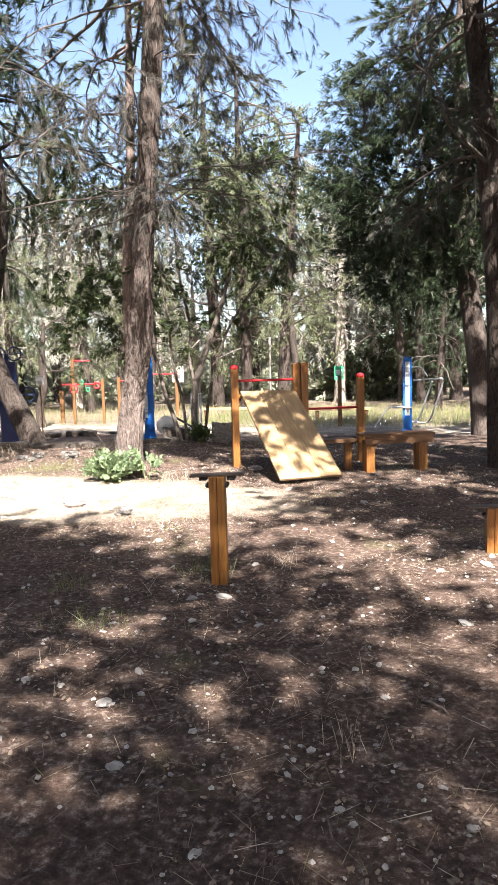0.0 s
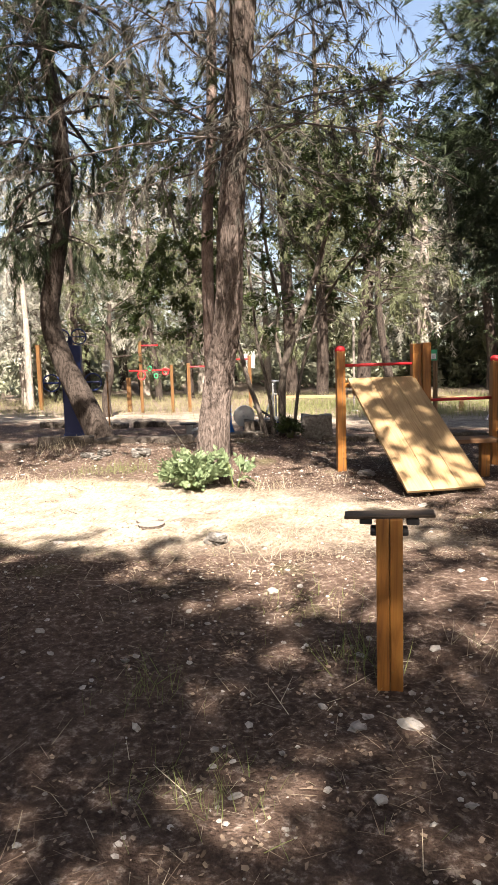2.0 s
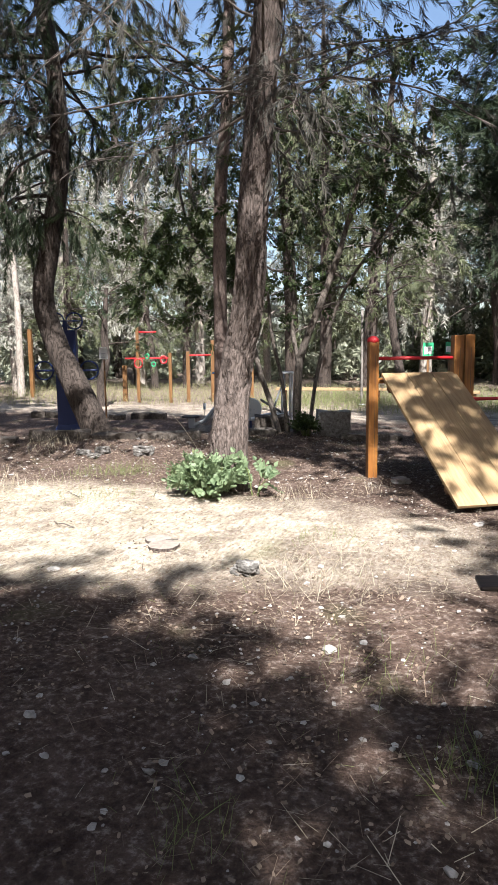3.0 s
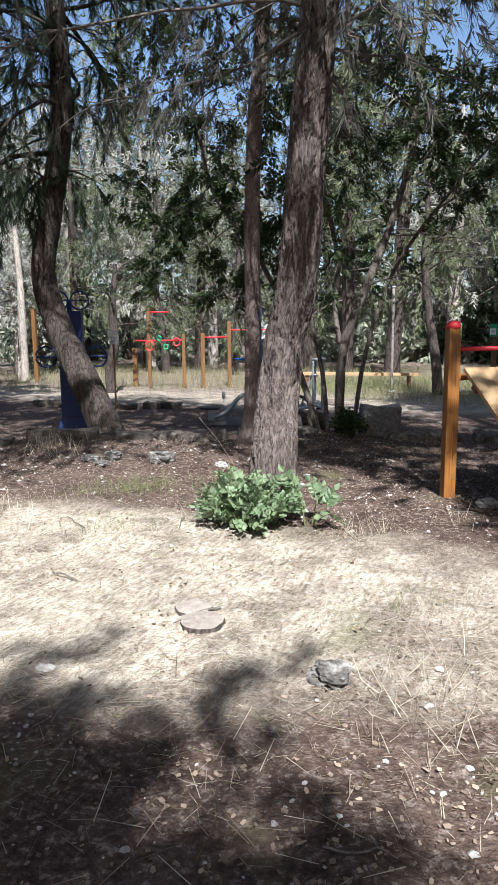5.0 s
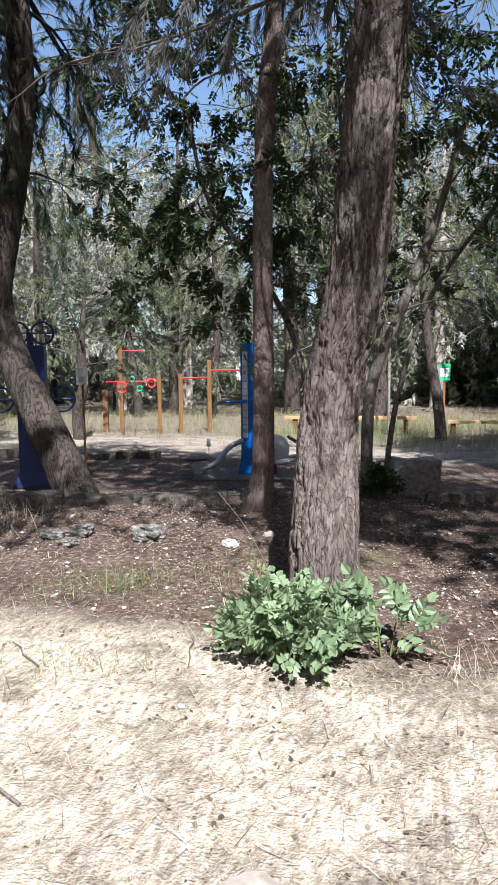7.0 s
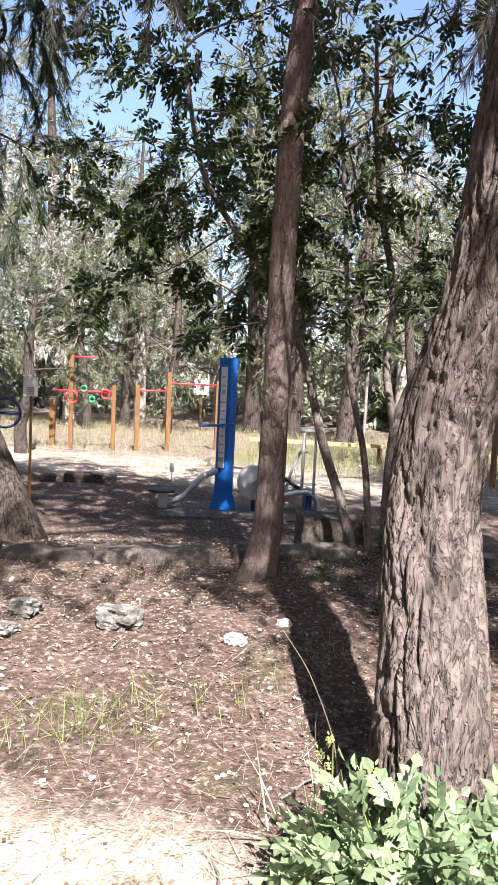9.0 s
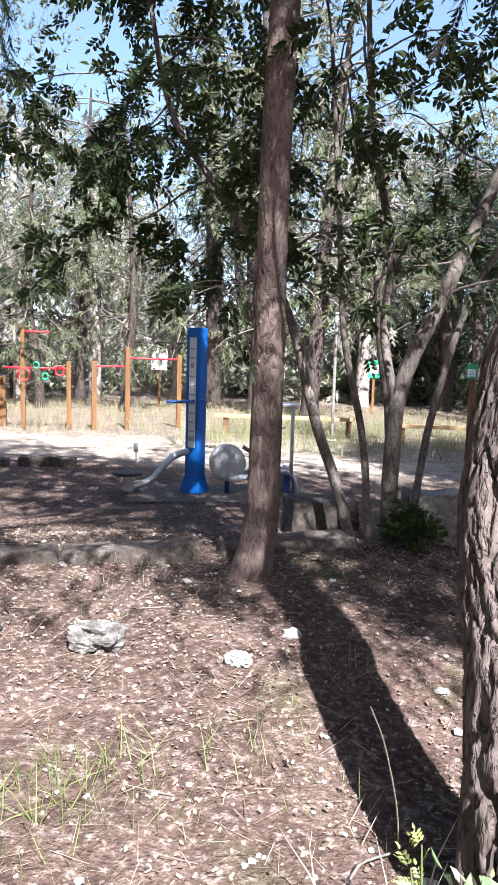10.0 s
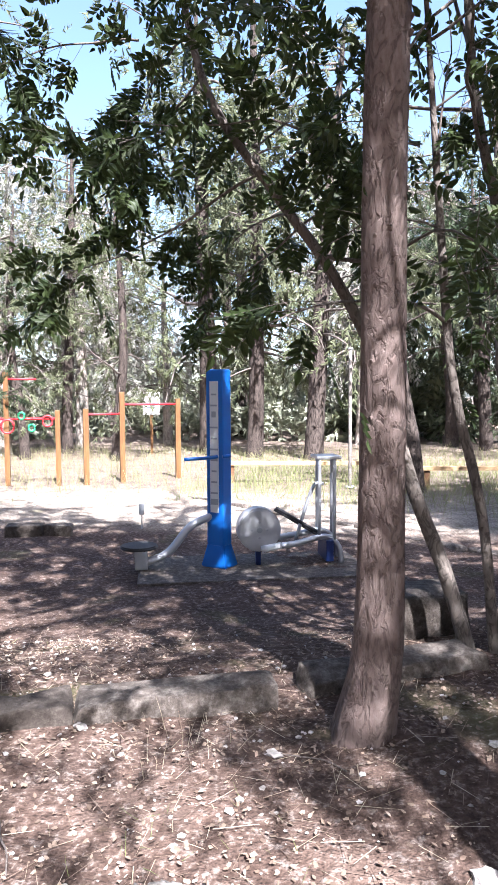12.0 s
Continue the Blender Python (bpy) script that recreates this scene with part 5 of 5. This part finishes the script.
for i, (x, y, r, n, h) in enumerate(((-1.72, 4.35, 0.10, 70, 0.2), (-5.75, 8.75, 0.16, 150, 0.2), (-6.1, 8.45, 0.2, 110, 0.16), (-5.45, 7.7, 0.22, 130, 0.15), (-3.0, 6.9, 0.16, 80, 0.14),
                                     (-5.2, 9.1, 0.16, 90, 0.14), (-2.5, 3.7, 0.12, 60, 0.16), (-1.95, 3.15, 0.14, 70, 0.15), (-2.15, 5.0, 0.15, 60, 0.14), (-4.9, 9.8, 0.1, 50, 0.15))):
    grass_tuft(x, y, r, n, h, 100 + i, M_GRASS, "tuft of thin green grass in dry soil")
for i, (x, y, r, n, h) in enumerate(((-2.75, 6.1, 0.22, 120, 0.18), (-0.3, 2.2, 0.08, 26, 0.14), (-3.5, 8.1, 0.12, 50, 0.2), (-4.7, 8.25, 0.12, 45, 0.3), (-6.3, 10.6, 0.14, 30, 0.15), (-7.6, 9.9, 0.25, 110, 0.22),
                                     (-1.2, 4.6, 0.08, 18, 0.22), (-2.9, 8.6, 0.08, 20, 0.2), (-5.9, 6.7, 0.3, 130, 0.16), (-6.6, 7.6, 0.3, 130, 0.2))):
    grass_tuft(x, y, r, n, h, 130 + i, M_STRAW, "tuft of dry yellow grass")


def stalk(pts, label):
    ob = mesh_part("dry_stalk", [tube(spline(pts, 20), [0.003, 0.0012], 5)], M_STRAW)
    tagged(ob, label, "grass stalk")


stalk([(-4.70, 8.72, up(-4.70, 8.72)), (-4.72, 8.6, 0.3), (-4.77, 8.3, 0.65), (-4.81, 8.0, 0.9)], "long pale dry grass stalk leaning beside the pine")


def in_clearing(x, y):
    return ((x + 4.9) / 3.6) ** 2 + ((y - 6.8) / 1.5) ** 2


def pebble_shape(seed):
    rng = np.random.default_rng(seed)
    v = np.array([(1, 0, 0), (-1, 0, 0), (0, 1, 0), (0, -1, 0), (0, 0, 0.7), (0, 0, -0.5), (0.6, 0.6, 0.35), (-0.6, 0.6, 0.35), (-0.6, -0.6, 0.35), (0.6, -0.6, 0.35)], dtype=float)
    v = v * rng.uniform(0.75, 1.25, v.shape)
    f = [(4, 6, 7), (4, 7, 8), (4, 8, 9), (4, 9, 6), (6, 2, 7), (7, 1, 8), (8, 3, 9), (9, 0, 6), (6, 0, 2), (7, 2, 1), (8, 1, 3), (9, 3, 0), (5, 2, 0), (5, 1, 2), (5, 3, 1), (5, 0, 3)]
    return v, np.array(f)


def spots(n, rng, lo=(-9.5, -0.8), hi=(3.0, 12.5), straw=1.0):
    """Places on the near ground; fewer where straw covers it."""
    x, y = rng.uniform(lo[0], hi[0], n), rng.uniform(lo[1], hi[1], n)
    keep = (in_clearing(x, y) > 1) | (rng.uniform(0, 1, n) < straw)
    patchy = np.sin(x * 1.9 + 1.0) * np.sin(y * 1.6 + 0.4 * x) + rng.normal(0, 0.5, n) > -0.45
    keep &= patchy
    return x[keep], y[keep]


def flat_frames(n, rng, tilt=0.25):
    a = rng.uniform(0, 2 * np.pi, n)
    axis = np.stack([np.cos(a), np.sin(a), rng.normal(0, tilt, n)], 1)
    axis /= np.linalg.norm(axis, axis=1)[:, None]
    up_v = np.tile([0.0, 0, 1], (n, 1)) + rng.normal(0, tilt, (n, 3))
    x = np.cross(axis, up_v)
    x /= np.linalg.norm(x, axis=1)[:, None]
    return np.stack([x, axis, np.cross(x, axis)], -1)


CURL = (np.array([[0, -0.6, 0.05], [0.34, -0.2, 0.2], [0.3, 0.3, 0.16], [0, 0.7, 0.12], [-0.3, 0.3, 0.2], [-0.34, -0.2, 0.14], [0, 0, 0]], dtype=float),
        np.array([[0, 1, 6], [1, 2, 6], [2, 3, 6], [3, 4, 6], [4, 5, 6], [5, 0, 6]]))


def litter():
    rng = np.random.default_rng(90)
    chunks = []
    for i in range(4):
        x, y = spots(3000, rng, straw=0.35)
        s = rng.lognormal(-4.95, 0.5, len(x))
        loc = np.column_stack([x, y, rise(x, y) + s * 0.2])
        chunks.append(scatter(pebble_shape(i), loc, flat_frames(len(x), rng, 0.2), s))
    tagged(mesh_part("pebbles", chunks, M_STONE, smooth=False), "small pale limestone pebbles strewn over the soil", "pebbles", kind="stuff")
    bit = (np.array([[-0.3, -0.5, 0], [0.3, -0.4, 0.06], [0.36, 0.4, -0.03], [0, 0.62, 0.1], [-0.32, 0.35, 0.05]]), np.array([[0, 1, 2, 3, 4]]))
    x, y = spots(85000, rng, straw=0.4)
    s = rng.uniform(0.006, 0.024, len(x))
    loc = np.column_stack([x, y, rise(x, y) + 0.006])
    tagged(mesh_part("leaf_litter", [scatter(bit, loc, flat_frames(len(x), rng, 0.35), s)], M_LITTER, smooth=False), "brown fallen leaves and bark bits on the soil", "litter", kind="stuff")
    x, y = rng.uniform(-8.5, -1.5, 8000), rng.uniform(8.8, 13.2, 8000)
    s = rng.uniform(0.007, 0.021, len(x))
    loc = np.column_stack([x, y, rise(x, y) + 0.012])
    tagged(mesh_part("dead_leaves", [scatter(CURL, loc, flat_frames(len(x), rng, 0.45), s)], M_DEADLEAF, smooth=False), "curled pale brown dead leaves under the young trees", "litter", kind="stuff")
    needle = (np.array([[-0.012, 0, 0], [0.012, 0, 0], [0.006, 1, 0.04], [-0.006, 1, 0.04]]), np.array([[0, 1, 2, 3]]))
    x, y = spots(22000, rng)
    s = rng.uniform(0.06, 0.16, len(x))
    loc = np.column_stack([x, y, rise(x, y) + 0.008])
    tagged(mesh_part("fallen_needles", [scatter(needle, loc, flat_frames(len(x), rng, 0.15), s)], M_LITTER, smooth=False), "long brown pine needles lying on the soil", "litter", kind="stuff")
    x, y = spots(9000, rng)
    s = rng.uniform(0.05, 0.17, len(x))
    loc = np.column_stack([x, y, rise(x, y) + 0.011])
    tagged(mesh_part("straw_stalks", [scatter(needle, loc, flat_frames(len(x), rng, 0.2), s)], M_STRAW, smooth=False), "pale dry grass stalks lying on the soil", "litter", kind="stuff")
    # matted straw in the clearing
    x, y = rng.uniform(-9.0, -1.2, 70000), rng.uniform(3.9, 9.6, 70000)
    keep = in_clearing(x, y) + rng.normal(0, 0.4, len(x)) < 0.95
    x, y = x[keep], y[keep]
    way = rng.normal(0, 1, (len(x), 3)) * [1, 1, 0.28] + [0, 0, 0.22]
    s = rng.uniform(0.03, 0.095, len(x))
    loc = np.column_stack([x, y, rise(x, y)])
    tagged(mesh_part("dry_grass", [scatter(BLADE, loc, frames_for(way, rng), s)], M_STRAW, smooth=False), "matted bleached dry grass in the clearing", "dry grass", kind="stuff")
    # thin grass elsewhere
    x, y = spots(7000, rng)
    keep = np.sin(x * 1.1 + 2) * np.sin(y * 0.9) > 0.1
    x, y = x[keep], y[keep]
    way = rng.normal(0, 0.6, (len(x), 3)) + [0, 0, 0.6]
    tagged(mesh_part("thin_grass", [scatter(BLADE, np.column_stack([x, y, rise(x, y)]), frames_for(way, rng), rng.uniform(0.04, 0.1, len(x)))], M_GRASS, smooth=False),
           "sparse short green and yellow grass", "grass", kind="stuff")
    # the meadow behind the machines
    x, y = rng.uniform(-24, 6, 21000), rng.uniform(18.5, 32, 21000)
    keep = ~((y < 20.3) & (x > -13) & (x < -7)) | (rng.uniform(0, 1, len(x)) < 0.15)
    x, y = x[keep], y[keep]
    way = rng.normal(0, 0.35, (len(x), 3)) + [0, 0, 1.0]
    v = scatter(BLADE, np.column_stack([x, y, rise(x, y)]), frames_for(way, rng), rng.uniform(0.15, 0.42, len(x)))
    tagged(mesh_part("meadow_grass", [v], M_MEADOW, smooth=False), "dry yellow meadow grass between the frames", "grass", kind="stuff")
    x, y = rng.uniform(-9, 5, 9000), rng.uniform(19.5, 27, 9000)
    way = rng.normal(0, 0.35, (len(x), 3)) + [0, 0, 1.0]
    v = scatter(BLADE, np.column_stack([x, y, rise(x, y)]), frames_for(way, rng), rng.uniform(0.15, 0.4, len(x)))
    tagged(mesh_part("green_meadow", [v], M_GRASS, smooth=False), "green shaded grass under the far pines", "grass", kind="stuff")


litter()


def stones():
    rng = random.Random(17)
    shapes = []
    for i in range(9):
        ob = part("stone", lump("stone", (1, rng.uniform(0.6, 0.9), rng.uniform(0.4, 0.7)), 20 + i, M_STONE, 0.75, 2), M_STONE, None)
        shapes.append(ob)
        tagged(ob, "small angular pale limestone lying loose on the soil", "stone", "loose stones")
    n = 0
    k = 0
    while n < 260:
        x, y = rng.uniform(-8.5, 2.2), rng.uniform(0.6, 11.2)
        if in_clearing(x, y) < 0.9 and rng.random() < 0.8:
            continue
        if (x + 1.56) ** 2 + (y - 4.18) ** 2 < 0.06 or (x + 4.36) ** 2 + (y - 8.42) ** 2 < 0.2 or (x + 5.6) ** 2 + (y - 10.88) ** 2 < 0.1:
            continue
        s = min(0.05, 0.013 + rng.expovariate(95))
        m = pose(x, y, up(x, y, s * 0.15), rng.uniform(-20, 20), rng.uniform(-20, 20), rng.uniform(0, 360)) @ Matrix.Diagonal((s, s, s, 1))
        ob = shapes[n] if n < len(shapes) else copy_thing(shapes[n % len(shapes)], m)
        ob.matrix_basis = m
        n += 1


def twigs():
    rng = np.random.default_rng(23)
    for i in range(34):
        x, y = rng.uniform(-7.5, 1.5), rng.uniform(1.5, 10.8)
        a = rng.uniform(0, 2 * np.pi)
        ln = rng.uniform(0.12, 0.42)
        pts = []
        for u in np.linspace(0, 1, 5):
            px, py = x + ln * u * math.cos(a) + rng.normal(0, 0.01), y + ln * u * math.sin(a) + rng.normal(0, 0.01)
            pts.append((px - x, py - y, up(px, py) - up(x, y) + 0.01 + 0.012 * math.sin(u * 3)))
        r = rng.uniform(0.003, 0.007)
        ob = mesh_part("twig", [tube(spline(pts, 12), [r, r * 0.5], 6)], M_TWIG)
        ob.location = (x, y, up(x, y))
        tagged(ob, "thin dry fallen twig lying on the soil", "twig", "fallen twigs")


stones()
twigs()
